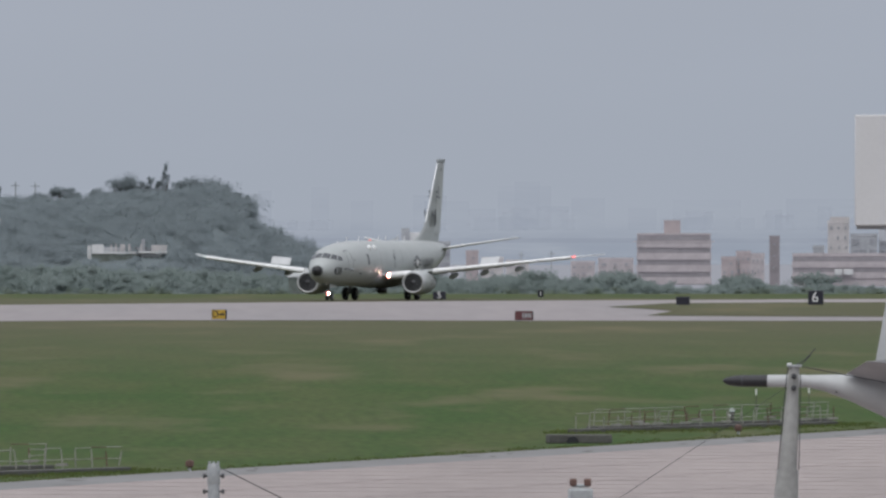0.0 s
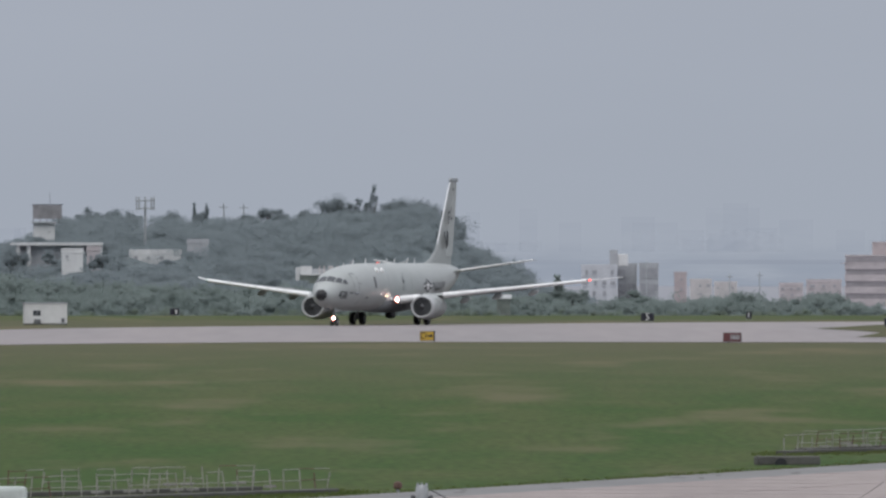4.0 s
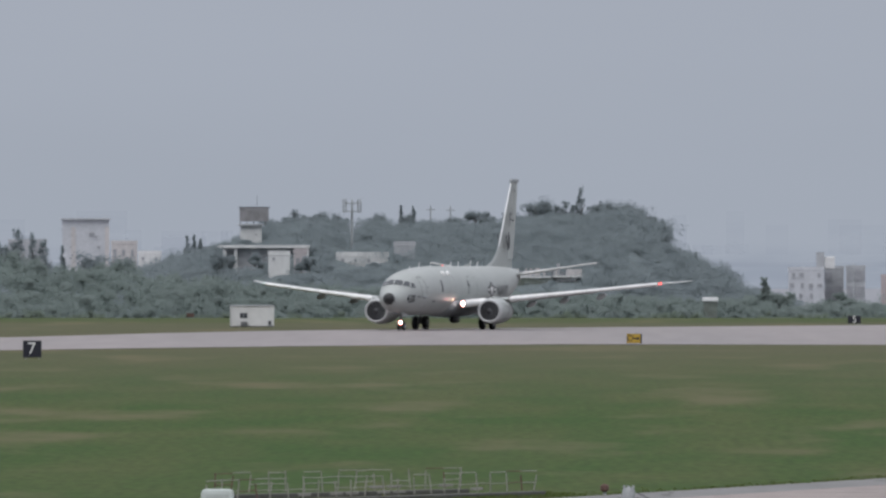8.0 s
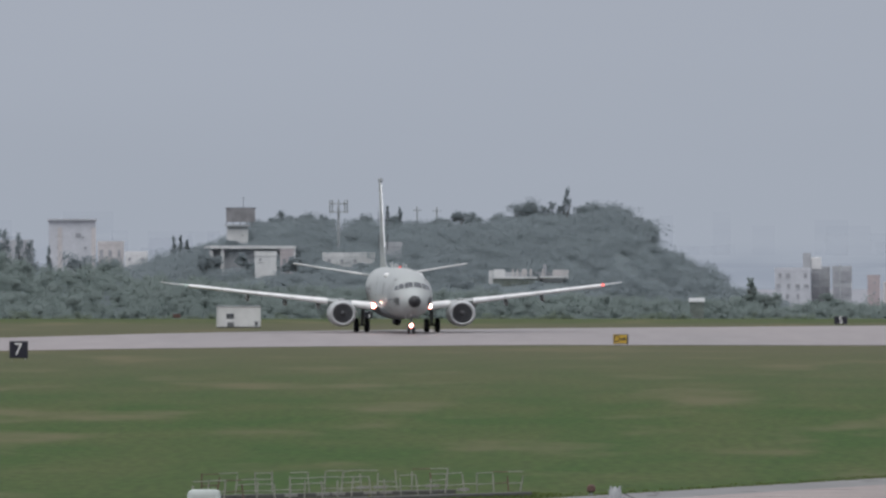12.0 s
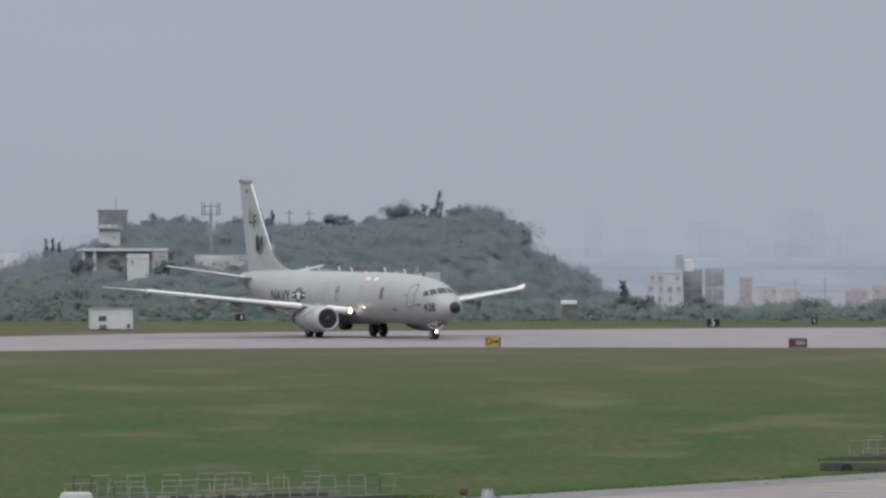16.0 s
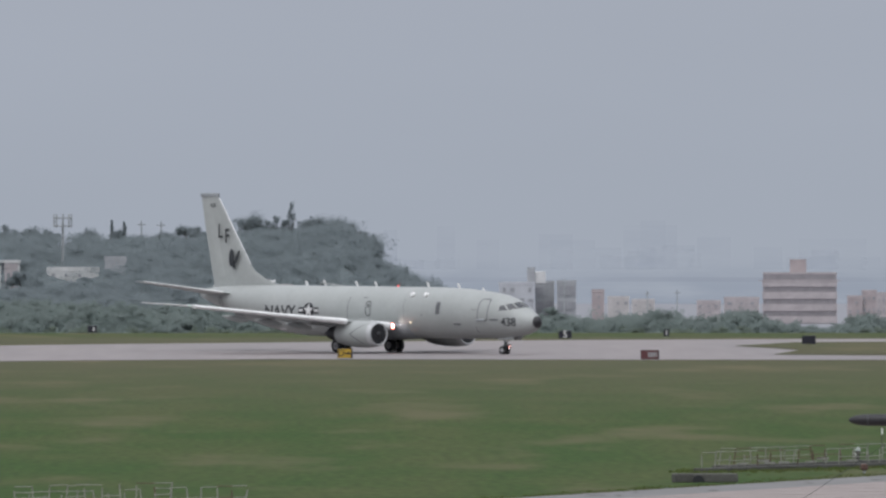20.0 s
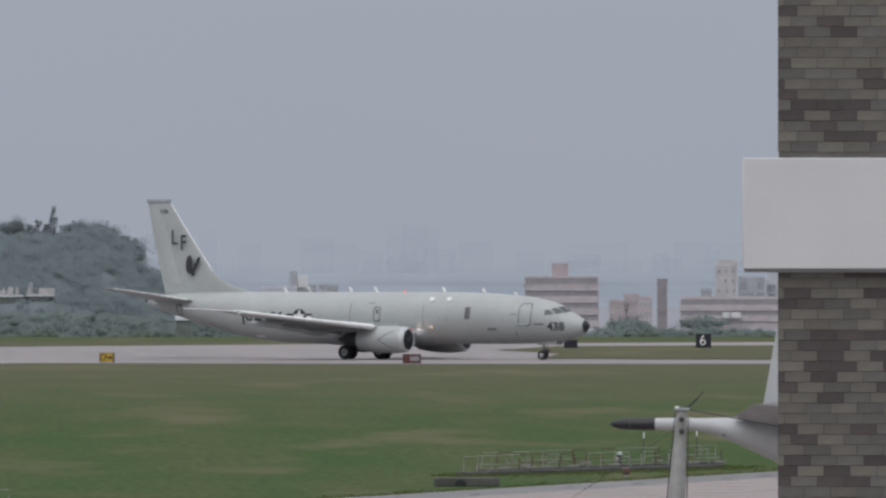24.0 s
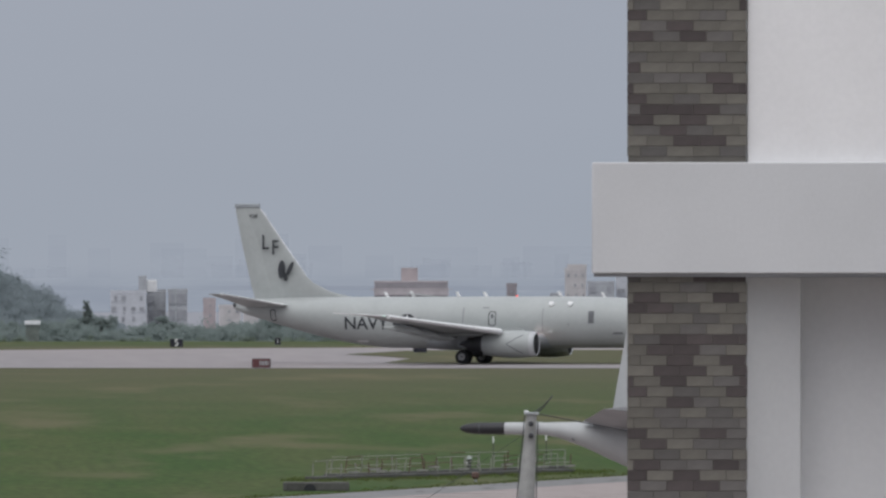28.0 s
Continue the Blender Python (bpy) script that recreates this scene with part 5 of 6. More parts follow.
# ---- buildings beyond the field ----
def house(u0, u1, v0, v1, d, deep, storeys, cols, wall, label, name="apartment_building", win=(0.55, 0.45), band=False, parapet=0.5, category="building"):
    """A block sighted between u0 and u1, from v1 (roof) down to v0 and on to the land; windows on its face."""
    a, b = spot(u0, v1, d), spot(u1, v1, d)
    w, top = (b - a).length, a.z
    low = spot(u0, v0, d).z
    c = (a + b) / 2
    base = min(low, land(c.x, c.y)) - 1.0
    t = thing(name, Matrix.Translation((c.x, c.y, base)) @ Matrix.Rotation(math.atan2((b - a).y, (b - a).x), 4, "Z"), label, category, "buildings beyond the field")
    hgt = top - base
    part("wall", block(w, deep, hgt, (0, deep / 2, hgt / 2)), wall, t, smooth=False)
    part("roof", block(w + 0.16, deep + 0.16, 0.22, (0, deep / 2, hgt + 0.11), 0.03), wall, t)
    if parapet:
        part("parapet", block(w + 0.1, 0.25, parapet, (0, 0.08, hgt + 0.22 + parapet / 2)), wall, t, smooth=False)
    sh = (top - low) / storeys
    chance = random.Random(int(abs(u0) * 7 + d))
    for k in range(storeys):
        z = low - base + sh * (k + 0.55)
        if band:
            # open galleries: dark strip painted as the recess's shade, pale balcony front, dividing piers
            part("gallery", block(w * 0.97, 0.12, sh * 0.46, (0, -0.07, z + sh * 0.19)), GALLERY, t, "dark strip painted as gallery shade", smooth=False)
            part("balcony_front", block(w + 0.3, 0.26, sh * 0.56, (0, -0.21, z - sh * 0.32)), wall, t, smooth=False)
            for i in range(cols + 1):
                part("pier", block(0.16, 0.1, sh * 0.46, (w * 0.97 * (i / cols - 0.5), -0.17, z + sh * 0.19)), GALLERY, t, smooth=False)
            continue
        for i in range(cols):
            if cols > 1 and chance.random() < 0.18:
                continue
            x = w * ((i + 0.5 + chance.uniform(-0.12, 0.12)) / cols - 0.5)
            ww, wh = w / cols * win[0] * chance.uniform(0.65, 1.3), sh * win[1] * chance.uniform(0.75, 1.15)
            fr = part("window", block(ww, 0.14, wh, (x, -0.04, z)), DARK_GLASS, t, smooth=False)
            part("window_sill", block(ww * 1.1, 0.3, 0.12, (x, -0.1, z - wh / 2 - 0.06)), wall, fr, smooth=False)
    return t, hgt, w


TOWER_WALL = material("brown_render", (0.27, 0.245, 0.255), 0.8, vary=0.08, scale=0.3, fine=1.5)
# far wall tone with distance haze put into the colour
PALE_WALL = material("pale_grey_render", (0.48, 0.49, 0.52), 0.8, vary=0.05, scale=0.3, fine=1.5)
# hotel with open galleries and a stair head
t, hg, w = house(937, 1067, -176, -90, 3900, 12, 4, 7, PINK_WALL, "four-storey pinkish hotel with open galleries and stair tower", name="hotel", band=True, parapet=0.15)
part("stair_head", block(3.8, 4, 3.2, (-0.4, 5, hg + 1.75)), BRICK_RED, t, smooth=False)
part("eave", block(w + 2.0, 0.5, 0.16, (0, -0.2, hg - 1.55)), PINK_WALL, t, smooth=False)
# white apartment block with water tank tower
t, hg, w = house(470, 533, -166, -110, 3600, 9, 3, 4, PALE_WALL, "white apartment block with small windows and roof tank", win=(0.42, 0.42))
part("stair_tower", block(1.7, 3, 3.6, (w * 0.40, 4, hg + 2.0)), GREY_WALL, t, smooth=False)
part("tank", block(2.2, 2.5, 2.6, (w * 0.40 + 2.0, 4, hg + 1.6), 0.2), WHITE_WALL, t, "white roof tank")
house(534, 568, -160, -108, 3610, 9, 2, 2, GREY_WALL, "grey apartment block with dark upper openings", win=(0.8, 0.5))
house(572, 606, -160, -107, 3605, 9, 2, 2, GREY_WALL, "grey apartment block with white balconies", win=(0.8, 0.55))
house(634, 656, -158, -123, 3650, 6, 2, 1, BRICK_RED, "small reddish-brown house block among trees", name="town_house", win=(0.2, 0.2))
for u0, u1, v1, wall, lab in ((662, 700, -135, CREAM_WALL, "low cream house with flat roof"), (705, 745, -140, CREAM_WALL, "low buff house with flat roof"), (820, 862, -142, PINK_WALL, "low pinkish house with flat roof"),
                              (868, 930, -136, PINK_WALL, "long low pinkish house"), (1086, 1122, -134, BRICK_RED, "reddish stepped house with flat roof"), (1112, 1138, -124, BRICK_RED, "reddish house with flat roof"),
                              (1138, 1162, -128, PINK_WALL, "pinkish house with balcony")):
    house(u0, u1, -165, v1, 3750, 7, 2, 3, wall, lab, name="town_house", win=(0.35, 0.3))
house(1171, 1189, -160, -97, 3800, 5, 3, 1, TOWER_WALL, "narrow grey-brown tower block", name="tower_block", win=(0.2, 0.15))
t, hg, w = house(1212, 1390, -166, -128, 3850, 12, 2, 11, PINK_WALL, "long pinkish two-storey building with open gallery", name="long_building", band=True)
# plain blocks added for two small white shapes of unknown kind
for x, wd in ((-1.0, 1.7), (1.2, 2.2)):
    part("roof_tank", block(wd, 1.2, 1.3, (x, -1.0, hg - 3.6), 0.15), WHITE_WALL, t, "plain white block for a small white shape")
t, hg, w = house(1274, 1312, -140, -70, 3950, 9, 4, 3, CREAM_WALL, "tall cream apartment block with small windows", win=(0.3, 0.35))
part("roof_house", block(w * 0.9, 4, 1.3, (0.3, 4, hg + 0.9)), CREAM_WALL, t, smooth=False)
house(1248, 1268, -138, -114, 3940, 5, 1, 2, GREY_WALL, "small grey roof building", name="town_house", win=(0.4, 0.4))
house(1314, 1362, -150, -93, 4000, 9, 3, 3, GREY_WALL, "grey apartment block with dark square windows", win=(0.6, 0.5))
house(1364, 1440, -150, -80, 4010, 9, 4, 4, PALE_WALL, "large white apartment block with balconies", win=(0.7, 0.45))
# pale tall block far to the left, with lower neighbours
t, hg, w = house(-815, -732, -98, -24, 3500, 10, 4, 2, PALE_WALL, "tall pale grey apartment block with few small windows", win=(0.12, 0.2))
part("corner_strip", block(0.9, 0.3, hg * 0.9, (-w * 0.26, -0.1, hg * 0.5)), CREAM_WALL, t, smooth=False)
part("stair_window", block(1.1, 0.2, 0.9, (w * 0.13, -0.1, hg - 2.7)), DARK_GLASS, t, smooth=False)
part("eave", block(w + 0.8, 1.0, 0.3, (0, -0.3, hg + 0.5)), GREY_WALL, t, smooth=False)
part("corner_strip", block(0.9, 0.3, hg * 0.9, (w * 0.46, -0.1, hg * 0.5)), CREAM_WALL, t, smooth=False)
house(-728, -682, -98, -64, 3300, 7, 1, 3, CREAM_WALL, "low pale house with terrace", name="town_house", win=(0.4, 0.4))
house(-680, -640, -98, -82, 3250, 7, 1, 2, WHITE_WALL, "low white house with flat roof", name="town_house", win=(0.3, 0.3))
house(-910, -842, -98, -60, 4200, 8, 2, 4, GREY_WALL, "grey apartment block in mist", win=(0.5, 0.4))

# buildings on the hill
BILLBOARD = material("billboard_panel", (0.25, 0.245, 0.255), 0.7, vary=0.12, scale=0.8)
t, hg, w = house(-500, -462, -66, -31, HILL_SITES[0][4], 4, 1, 2, WHITE_WALL, "white stair tower carrying a dark billboard", name="billboard_house", win=(0.1, 0.1), parapet=0)
part("billboard", block(4.4, 0.4, 2.05, (0.5, 0.5, hg + 1.66), 0.03), BILLBOARD, t, "dark brownish billboard")
part("billboard_frame", block(4.7, 0.2, 0.14, (0.5, 0.5, hg + 2.76)), DARK_METAL, t, smooth=False)
for x in (-1.6, -0.6, 0.4, 1.4, 2.2):
    part("billboard_leg", rod((x, 0.5, hg), (x, 0.5, hg + 0.66), 0.06, n=6), DARK_METAL, t)
part("eave", block(w + 0.6, 1.2, 0.25, (0, -0.1, hg + 0.1)), GREY_WALL, t, smooth=False)
part("aerial", rod((0.9, 0.5, hg + 2.8), (0.9, 0.5, hg + 4.5), 0.03, n=6), DARK_METAL, t)
a, b = spot(-540, -68, HILL_SITES[1][4]), spot(-377, -68, HILL_SITES[1][4])
c = (a + b) / 2
t = thing("terrace_house", pose(c.x, c.y, a.z - 7.0), "white terrace house with a long flat roof on columns", "house")
part("roof", block((b - a).length, 4, 0.4, (0, 0, 7.0)), WHITE_WALL, t, smooth=False)
part("wall", block((b - a).length * 0.9, 3, 7.0, (0, 1.2, 3.4)), GREY_WALL, t, smooth=False)
for f in (-0.42, -0.3, 0.36, 0.48):
    part("column", block(0.5, 0.5, 7.0, ((b - a).length * f, -1.4, 3.4)), WHITE_WALL, t, smooth=False)
house(-450, -412, -98, -84, HILL_SITES[2][4], 2, 1, 2, WHITE_WALL, "white lower storey of a hillside house", name="hillside_house", win=(0.3, 0.4))
house(-405, -382, -112, -80, HILL_SITES[3][4], 2, 1, 2, PINK_WALL, "pinkish balcony wing of a hillside house", name="hillside_house", win=(0.5, 0.4))
house(-330, -238, -101, -86, HILL_SITES[4][4], 2, 1, 4, WHITE_WALL, "long low white house among trees", name="hillside_house", win=(0.25, 0.4))
house(-228, -190, -90, -67, HILL_SITES[5][4], 2, 1, 2, GREY_WALL, "grey house half hidden by trees", name="hillside_house", win=(0.3, 0.3))
# half-open villa: end wall, parapet, a row of piers, floor slab and a lower room
VD = HILL_SITES[7][4]
VS = VD / MARK
p = spot(35, -121, VD)
t = thing("hillside_villa", pose(p.x, p.y, p.z), "pale half-open villa with flat slabs and piers on the slope", "house", "buildings beyond the field")


def villa(name, u0, u1, v0, v1, y, deep, mat):
    """A piece between two sightings, y metres behind the villa's front."""
    return part(name, block((u1 - u0) * VS, deep, (v1 - v0) * VS, (((u0 + u1) / 2 - 35) * VS, y, ((v0 + v1) / 2 + 121) * VS)), mat, t, smooth=False)


LEAF_WALL = material("mossy_wall", (0.16, 0.18, 0.16), 0.9, vary=0.15, scale=1.5)
# added wall in leaf colour fills in for foliage under the slab
villa("footing", -28, 52, -142, -123.5, -0.5, 0.5, LEAF_WALL)
villa("back_wall", -26, 104, -150, -112, 2.2, 0.4, GREY_WALL)
villa("end_wall", -36, -29, -140, -109, 0.0, 0.5, WHITE_WALL)
villa("parapet", -28, -7, -121, -107, 0.1, 0.5, WHITE_WALL)
villa("floor_slab", -28, 50, -123.5, -120.5, 0.6, 3.0, WHITE_WALL)
villa("floor_slab", 54, 106, -122.5, -119.5, 0.6, 3.0, WHITE_WALL)
villa("parapet", 77, 105, -119.5, -108, -0.6, 0.4, CREAM_WALL)
for u0, u1 in ((5, 8), (13, 16), (22, 31), (36, 40), (58, 61)):
    villa("pier", u0, u1, -120.5, -106.5, 0.2, 0.4, CREAM_WALL)
villa("stair_head", 60, 66, -119.5, -98, 1.2, 0.6, GREY_WALL)
villa("lower_wall", 59, 95, -150, -124, 0.4, 0.6, WHITE_WALL)
for u in (66, 78, 88):
    villa("window", u - 3, u + 3, -136, -129, 0.07, 0.1, DARK_GLASS)
p = spot(332, -166, 1652)
t = thing("shed", pose(p.x, p.y, land(p.x, p.y)), "small shed with a flat white roof before the trees", "shed")
# unseen wall added below the roof, in leaf colour
part("wall", block(1.3, 1.2, p.z - land(p.x, p.y) + 0.1, (0, 0, (p.z - land(p.x, p.y)) / 2)), LEAF_WALL, t, smooth=False)
part("roof", block(1.55, 1.5, 0.40, (0, 0, p.z - land(p.x, p.y) + 0.25), 0.04), WHITE_SPOT, t, "white flat roof")

# trees grown up before the hillside houses
for u, v, w, k in ((-536, -72, 3.0, 1), (-520, -84, 2.4, 1), (-474, -80, 2.2, 1), (-458, -92, 2.0, 1), (-446, -100, 2.0, 1), (-432, -101, 2.2, 1), (-416, -104, 1.8, 1), (-392, -94, 1.8, 3), (-378, -84, 2.0, 3), (-322, -94, 2.2, 4), (-262, -92, 2.0, 4),
                   (-224, -80, 2.4, 5), (-16, -140, 1.8, 6), (10, -136, 2.2, 7), (34, -137, 2.0, 7), (50, -126, 1.2, 8), (104, -138, 1.8, 8), (70, -152, 1.6, 8), (-492, -52, 2.0, 0)):
    p = spot(u, v, HILL_SITES[k][4] - 5.0)
    h = max(2.2, p.z - land(p.x, p.y))
    tree(p.x, p.y, p.z - h, h, w, rnd, "bushy green tree growing before the hillside houses")

# lattice mobile mast
MASTD = HILL_SITES[9][4]
p = spot(-302, -100, MASTD)
m = thing("mobile_mast", pose(p.x, p.y, p.z - 4), "slender steel mobile mast with a ringed antenna platform", "mast")
top_z = spot(0, 17, MASTD).z - p.z + 4
part("pole", rod((0, 0, 0), (0, 0, top_z - 1.2), 0.28, 0.18, 10), GALVANISED, m)
for z in (top_z - 1.9, top_z - 0.7):
    bm = bmesh.new()
    for k in range(10):
        a0, a1 = 2 * math.pi * k / 10, 2 * math.pi * (k + 1) / 10
        rod((1.25 * math.cos(a0), 1.25 * math.sin(a0), z), (1.25 * math.cos(a1), 1.25 * math.sin(a1), z), 0.09, n=5, bm=bm)
    part("platform_ring", bm, GALVANISED, m)
for k in range(8):
    a0 = 2 * math.pi * k / 8
    part("antenna", block(0.2, 0.16, 2.0, (1.3 * math.cos(a0), 1.3 * math.sin(a0), top_z - 1.1), 0.03), GALVANISED, m)
    part("platform_arm", rod((0, 0, top_z - 1.9), (1.25 * math.cos(a0), 1.25 * math.sin(a0), top_z - 1.9), 0.05, n=5), GALVANISED, m)
for u, v, d in ((-128, 3, 2612), (-163, 4, 2612), (585, -98, 3300), (672 + 60, -120, 3300), (785, -118, 3300)):
    a = spot(u, v, d)
    t = thing("utility_pole", pose(a.x, a.y, a.z - 9), "thin distant utility pole", "pole", "distant utility poles")
    part("shaft", rod((0, 0, 0), (0, 0, 9), 0.16, 0.1, 8), GALVANISED, t)
    part("crossarm", block(1.4, 0.1, 0.12, (0, 0, 8.4)), GALVANISED, t, smooth=False)


# ---- misty distance beyond the shore ----
def far_sheet(name, u0, u1, v0, v1, d, mat, label=""):
    a, b, c, e = spot(u0, v0, d), spot(u1, v0, d), spot(u1, v1, d), spot(u0, v1, d)
    bm = bmesh.new()
    n = 12
    lo = [bm.verts.new(spot(u0 + (u1 - u0) * i / n, v0, d)) for i in range(n + 1)]
    hi = [bm.verts.new(spot(u0 + (u1 - u0) * i / n, v1, d)) for i in range(n + 1)]
    for i in range(n):
        bm.faces.new((lo[i], lo[i + 1], hi[i + 1], hi[i]))
    return tagged(part(name, bm, mat, smooth=False), label or "misty distance beyond the shore", "backdrop", kind="structure")


# sea, shore and city sheets glow in colours with the mist painted in
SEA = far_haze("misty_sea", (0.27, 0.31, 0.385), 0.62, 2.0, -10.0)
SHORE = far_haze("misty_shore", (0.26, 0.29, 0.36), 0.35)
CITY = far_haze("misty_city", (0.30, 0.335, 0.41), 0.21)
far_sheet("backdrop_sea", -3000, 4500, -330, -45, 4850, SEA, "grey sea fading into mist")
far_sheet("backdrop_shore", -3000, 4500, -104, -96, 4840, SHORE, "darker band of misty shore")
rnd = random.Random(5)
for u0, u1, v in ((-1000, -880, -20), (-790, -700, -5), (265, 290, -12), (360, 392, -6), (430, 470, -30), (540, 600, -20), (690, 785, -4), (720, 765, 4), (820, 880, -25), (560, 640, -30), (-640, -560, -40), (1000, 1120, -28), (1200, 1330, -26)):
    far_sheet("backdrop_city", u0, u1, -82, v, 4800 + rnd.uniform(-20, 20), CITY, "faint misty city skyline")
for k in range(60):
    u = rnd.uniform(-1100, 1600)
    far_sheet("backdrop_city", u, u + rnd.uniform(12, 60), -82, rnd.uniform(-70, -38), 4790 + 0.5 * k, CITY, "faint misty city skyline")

# ---- the neighbouring building with its brick pier ----
ND = 150.0
PX = ND / MARK
nu = spot(1384, 0, ND)
origin = Matrix.Translation((nu.x, nu.y, 0)) @ Matrix.Rotation(-1384 / MARK, 4, "Z")
bld = tagged(new("wall_neighbour"), "white plastered building with a brick-tiled pier and a projecting white band", "building", kind="structure")
bld.matrix_world = origin
PIER = 213 * PX
GLOSS_WHITE = material("white_gloss_paint", (0.80, 0.785, 0.79), 0.35, vary=0.02, scale=1.0, fine=20.0)
MATT_WHITE = material("white_matt_paint", (0.69, 0.685, 0.69), 0.7, vary=0.02, scale=0.8, fine=18.0)
MORTAR = material("mortar", (0.135, 0.125, 0.112), 0.9, vary=0.1, scale=4.0)
zt, zb = EYE.z + 122.5 * PX, EYE.z - 74 * PX
part("pier_core", block(PIER - 0.02, 0.6, 16.0, (PIER / 2, 0.293, 8.0)), MORTAR, bld, smooth=False)
part("upper_wall", block(9.0, 0.3, 16.06 - zt, (PIER + 4.503, 0.18, (16.0 + zt) / 2 - 0.03)), GLOSS_WHITE, bld, smooth=False)
# below the band the wall turns back from the pier in a slanting return
W1 = 95 * PX
bm = bmesh.new()
loop = [(PIER + 0.003, 0.30), (PIER + W1, 0.62), (PIER + W1 + 0.02, 1.15), (PIER + W1 + 8.5, 1.15), (PIER + W1 + 8.5, 1.29), (PIER + 0.003, 1.29)]
lo, hi = [bm.verts.new((x, y, 0.0)) for x, y in loop], [bm.verts.new((x, y, zb - 0.04)) for x, y in loop]
for i in range(6):
    bm.faces.new((lo[i], lo[(i + 1) % 6], hi[(i + 1) % 6], hi[i]))
bm.faces.new(hi)
bmesh.ops.recalc_face_normals(bm, faces=bm.faces)
part("lower_wall", bm, MATT_WHITE, bld, smooth=False)
part("white_band", block(10.6, 1.15, zt - zb, (10.6 / 2 - 62 * PX, 0.44, (zt + zb) / 2), 0.012), PARAPET, bld, "white plastered projecting band")
part("drip_edge", block(10.5, 1.05, 0.03, (10.5 / 2 - 59 * PX, 0.46, zb - 0.016)), GREY_WALL, bld, smooth=False)
part("back_wall", block(9.4, 6.0, 15.8, (PIER + 4.7, 4.3, 7.9)), PARAPET, bld, smooth=False)

# brick tiles: light, middling and dark, five to a course
ROW, LEN, JOINT = 18.5 * PX, 46.8 * PX, 0.005
BRICKS = []
for nm, base in (("brick_light", (0.158, 0.146, 0.127)), ("brick_mid", (0.132, 0.122, 0.116)), ("brick_dark", (0.083, 0.068, 0.067))):
    mm = material(nm, base, 0.85, vary=0.10, scale=6.0, fine=60.0, bump=0.15)
    nn, ll = mm.node_tree.nodes, mm.node_tree.links
    info, mr, hs = nn.new("ShaderNodeObjectInfo"), nn.new("ShaderNodeMapRange"), nn.new("ShaderNodeHueSaturation")
    mr.inputs["To Min"].default_value, mr.inputs["To Max"].default_value = 0.82, 1.18
    ll.new(info.outputs["Random"], mr.inputs["Value"])
    bs = nn["Principled BSDF"]
    src = bs.inputs["Base Color"].links[0].from_socket
    ll.new(mr.outputs[0], hs.inputs["Value"])
    ll.new(src, hs.inputs["Color"])
    ll.new(hs.outputs[0], bs.inputs["Base Color"])
    BRICKS.append(mm)
brick_meshes = {}


def brick_mesh(length, kind):
    key = (round(length, 3), kind)
    if key not in brick_meshes:
        bm = block(length - JOINT, 0.03, ROW - JOINT, (0, 0, 0), 0.004)
        me = bpy.data.meshes.new("brick")
        bm.to_mesh(me)
        bm.free()
        me.materials.append(BRICKS[kind])
        brick_meshes[key] = me
    return brick_meshes[key]


rnd = random.Random(3)
rest = bmesh.new()
z, row = 7.4, 0
while z < 12.6:
    x = -LEN * (0.0, 0.5, 0.25, 0.75)[row % 4]
    while x < PIER - 0.01:
        x0, x1 = max(x, 0.0), min(x + LEN, PIER)
        if x1 - x0 > 0.03 and not (zb - 0.03 < z < zt):
            q = rnd.random()
            ob = new("brick", brick_mesh(x1 - x0, 0 if q < 0.48 else 1 if q < 0.74 else 2))
            ob.parent = bld
            ob.location = ((x0 + x1) / 2, 0.002 + rnd.uniform(-0.003, 0.003), z + ROW / 2)
        x += LEN
    z += ROW
    row += 1
for z0, z1 in ((0.0, 7.4), (12.6, 16.0)):
    z, row = z0, 0
    while z < z1 - ROW / 2:
        x = -LEN * (0.0, 0.5)[row % 2]
        while x < PIER - 0.01:
            x0, x1 = max(x, 0.0), min(x + LEN, PIER)
            block(x1 - x0 - JOINT, 0.03, ROW - JOINT, ((x0 + x1) / 2, 0.0, z + ROW / 2), bm=rest)
            x += LEN
        z += ROW
        row += 1
tagged(part("brick_rest", rest, BRICKS[1], bld, smooth=False), kind="stuff")

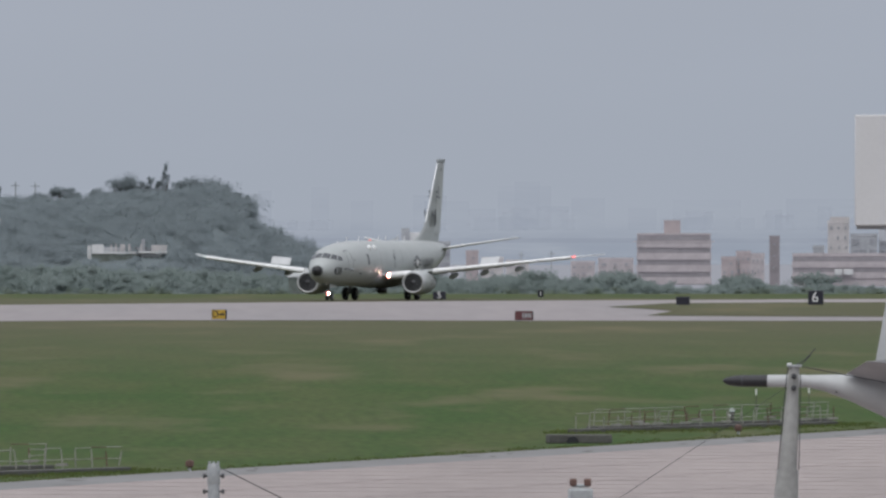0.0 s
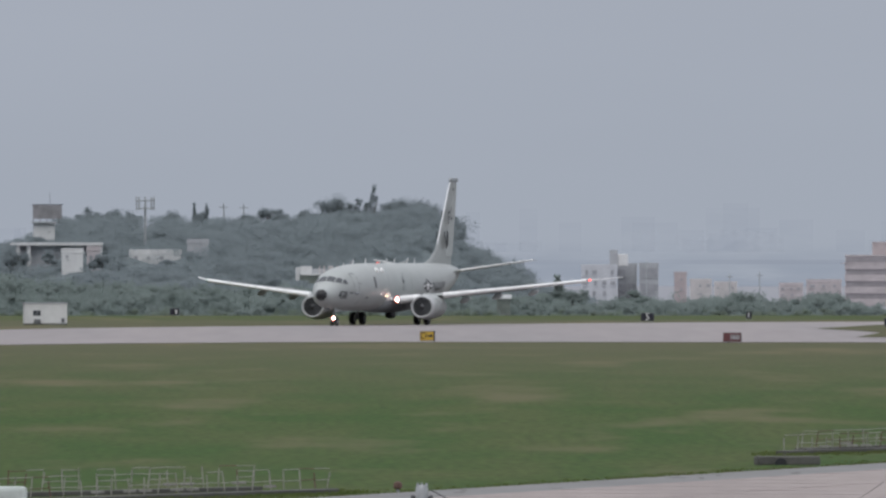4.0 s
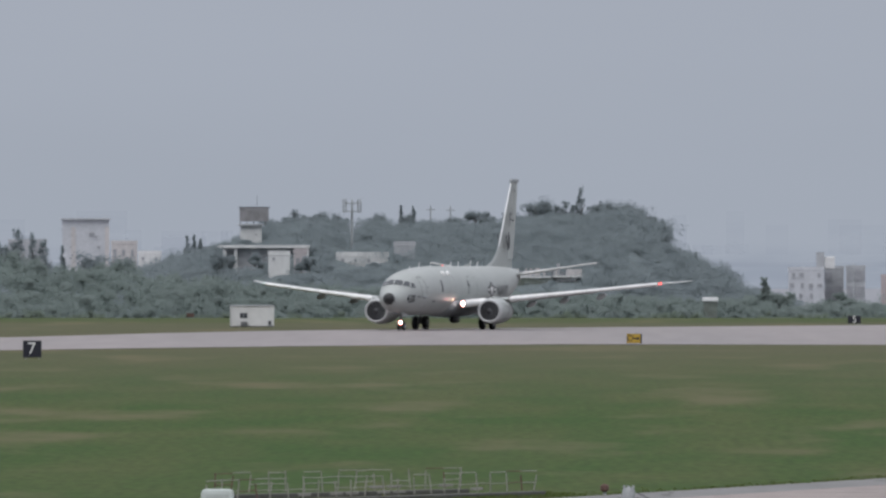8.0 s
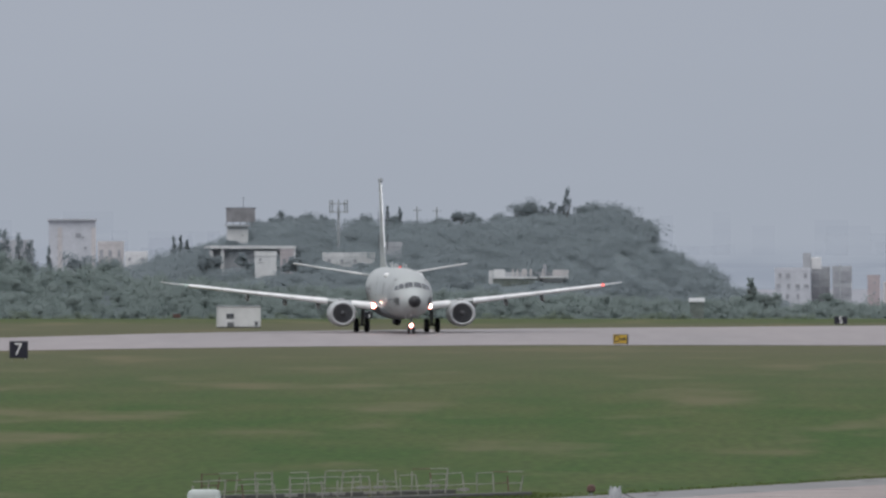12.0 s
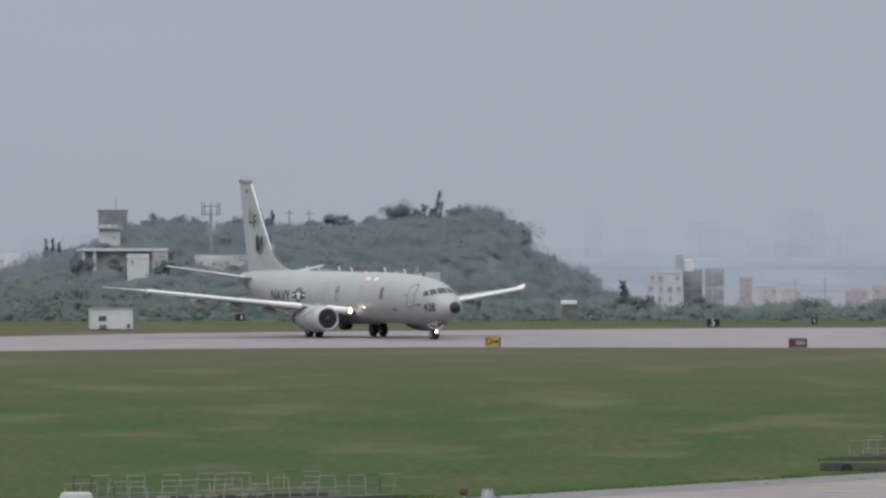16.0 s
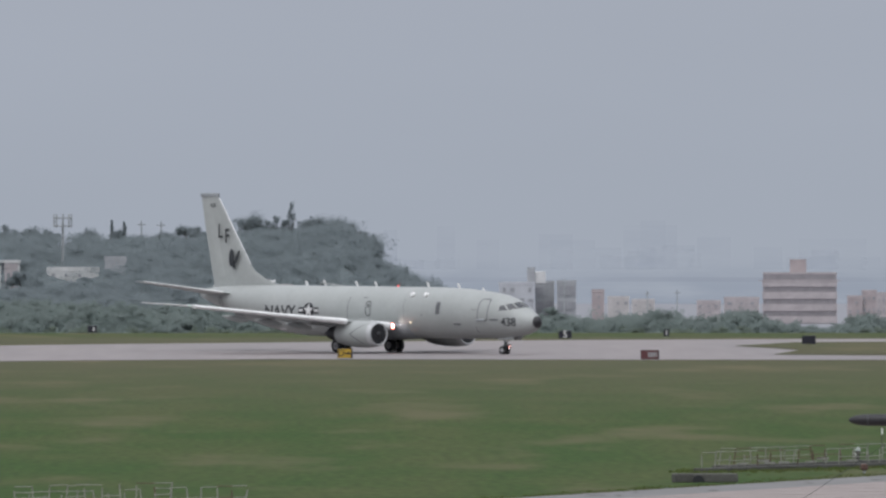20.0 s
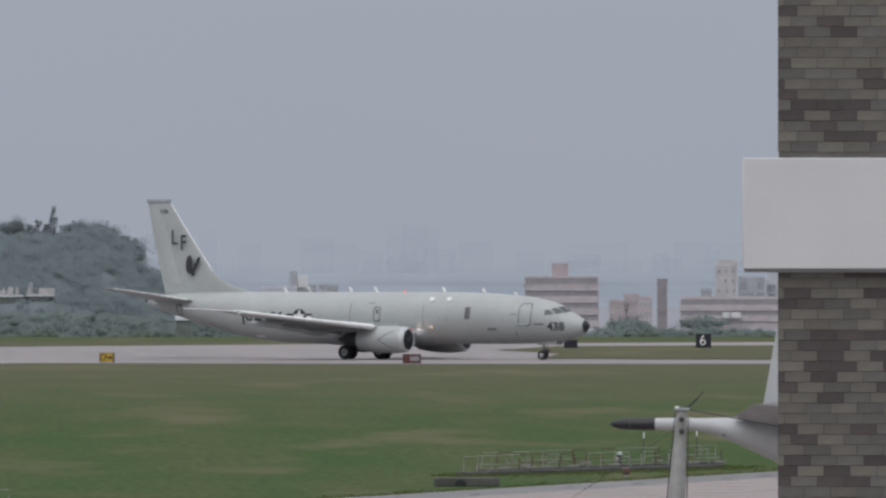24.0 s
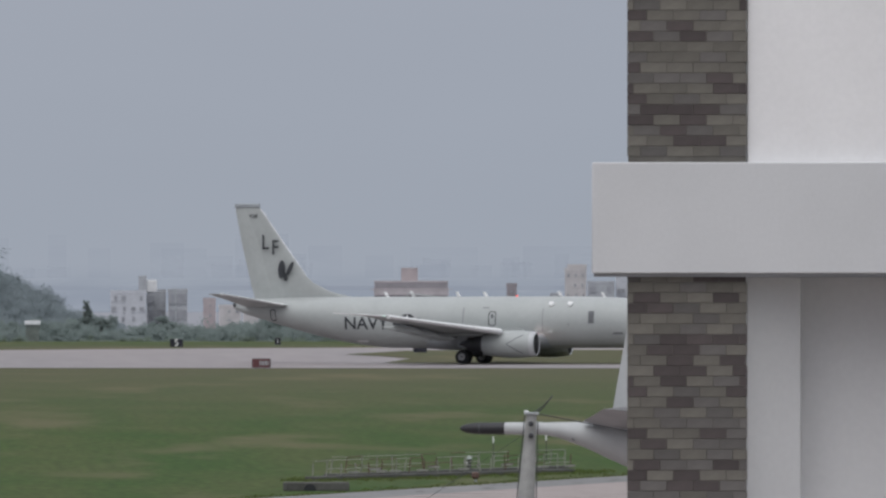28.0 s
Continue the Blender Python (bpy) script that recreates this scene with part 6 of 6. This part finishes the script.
# ---- what moves ----
# seconds, east, north, heading (degrees from straight towards the deck, growing to the right), nod (degrees, nose up), speed
TAXI = [(0, 24.06, 1491.32, -17.70, 0.09, 18.00), (1, 18.89, 1475.06, -17.43, 0.06, 16.42), (2, 14.24, 1460.27, -17.25, 0.02, 14.86),
        (3, 10.06, 1446.82, -17.25, -0.01, 13.37), (4, 6.25, 1434.42, -17.51, -0.00, 11.97), (5, 2.73, 1423.24, -17.97, 0.02, 10.68),
        (6, -0.47, 1413.24, -18.16, 0.04, 9.53), (7, -3.32, 1404.41, -17.52, 0.05, 8.54), (8, -5.67, 1396.99, -15.66, 0.06, 7.70),
        (9, -7.45, 1390.40, -12.38, 0.07, 7.02), (10, -8.61, 1384.45, -7.66, 0.08, 6.51), (11, -9.17, 1379.29, -1.72, 0.07, 6.16),
        (12, -9.11, 1374.53, 4.61, 0.07, 5.95), (13, -8.44, 1369.99, 10.71, 0.07, 5.83), (14, -7.12, 1365.67, 16.40, 0.06, 5.79),
        (15, -5.21, 1361.42, 21.69, 0.00, 5.79), (16, -2.81, 1357.09, 26.60, -0.05, 5.79), (17, 0.02, 1352.45, 31.08, -0.10, 5.80),
        (18, 3.24, 1347.30, 35.20, -0.14, 5.81), (19, 6.77, 1341.80, 39.01, -0.13, 5.83), (20, 10.59, 1336.22, 42.78, -0.09, 5.87),
        (21, 14.70, 1330.86, 46.79, -0.07, 5.91), (22, 19.06, 1325.93, 51.24, -0.04, 5.93), (23, 23.74, 1321.61, 55.85, -0.01, 5.92),
        (24, 28.78, 1318.39, 60.49, 0.04, 5.83), (25, 34.05, 1316.78, 65.14, 0.11, 5.66), (26, 39.24, 1315.99, 68.70, 0.16, 5.41),
        (27, 44.19, 1315.38, 70.88, 0.19, 5.11), (28, 48.81, 1314.44, 71.89, 0.17, 4.79)]


def stance(x, y, h, nod):
    """The aircraft's pose with all its wheels on the cambered pavement, rocking a little on its struts."""
    fx, fy = math.sin(radians(h)), -math.cos(radians(h))
    z = crown(y)
    ahead = Vector((fx, fy, (crown(y + 15.6 * fy) - z) / 15.6)).normalized()
    across = Vector((-fy, fx, (crown(y + 6 * fx) - crown(y - 6 * fx)) / 12))
    up = ahead.cross(across).normalized()
    m = Matrix((ahead, up.cross(ahead), up)).transposed().to_4x4()
    return Matrix.Translation((x, y, z + 0.03)) @ m @ Matrix.Rotation(radians(-nod), 4, "Y")


def motions():
    walk(plane, [(t, stance(x, y, h, nod)) for t, x, y, h, nod, v in TAXI])
    # the spoilers fold down after the landing run
    for ob in spoilers:
        at = Vector(ob.location)
        walk(ob, [(t, pose(*at, 0, a, 0)) for t, a in ((0, 42), (0.5, 40), (0.9, 12), (1.2, -3), (1.6, -4), (28, -4))])
    for group, r, rate in ((main_wheels, 0.56, 15), (nose_wheels, 0.345, 30)):
        times = [k / rate for k in range(28 * rate + 1)]
        speed = np.minimum(np.interp(times, [row[0] for row in TAXI], [row[5] for row in TAXI]), 15.5 if rate == 30 else 20.0)
        run = np.concatenate([[0], np.cumsum((speed[1:] + speed[:-1]) / (2 * rate))])
        for ob in group:
            at = Vector(ob.location)
            walk(ob, [(t, pose(*at, 0, math.degrees(s / r), 0)) for t, s in zip(times, run)])


motions()
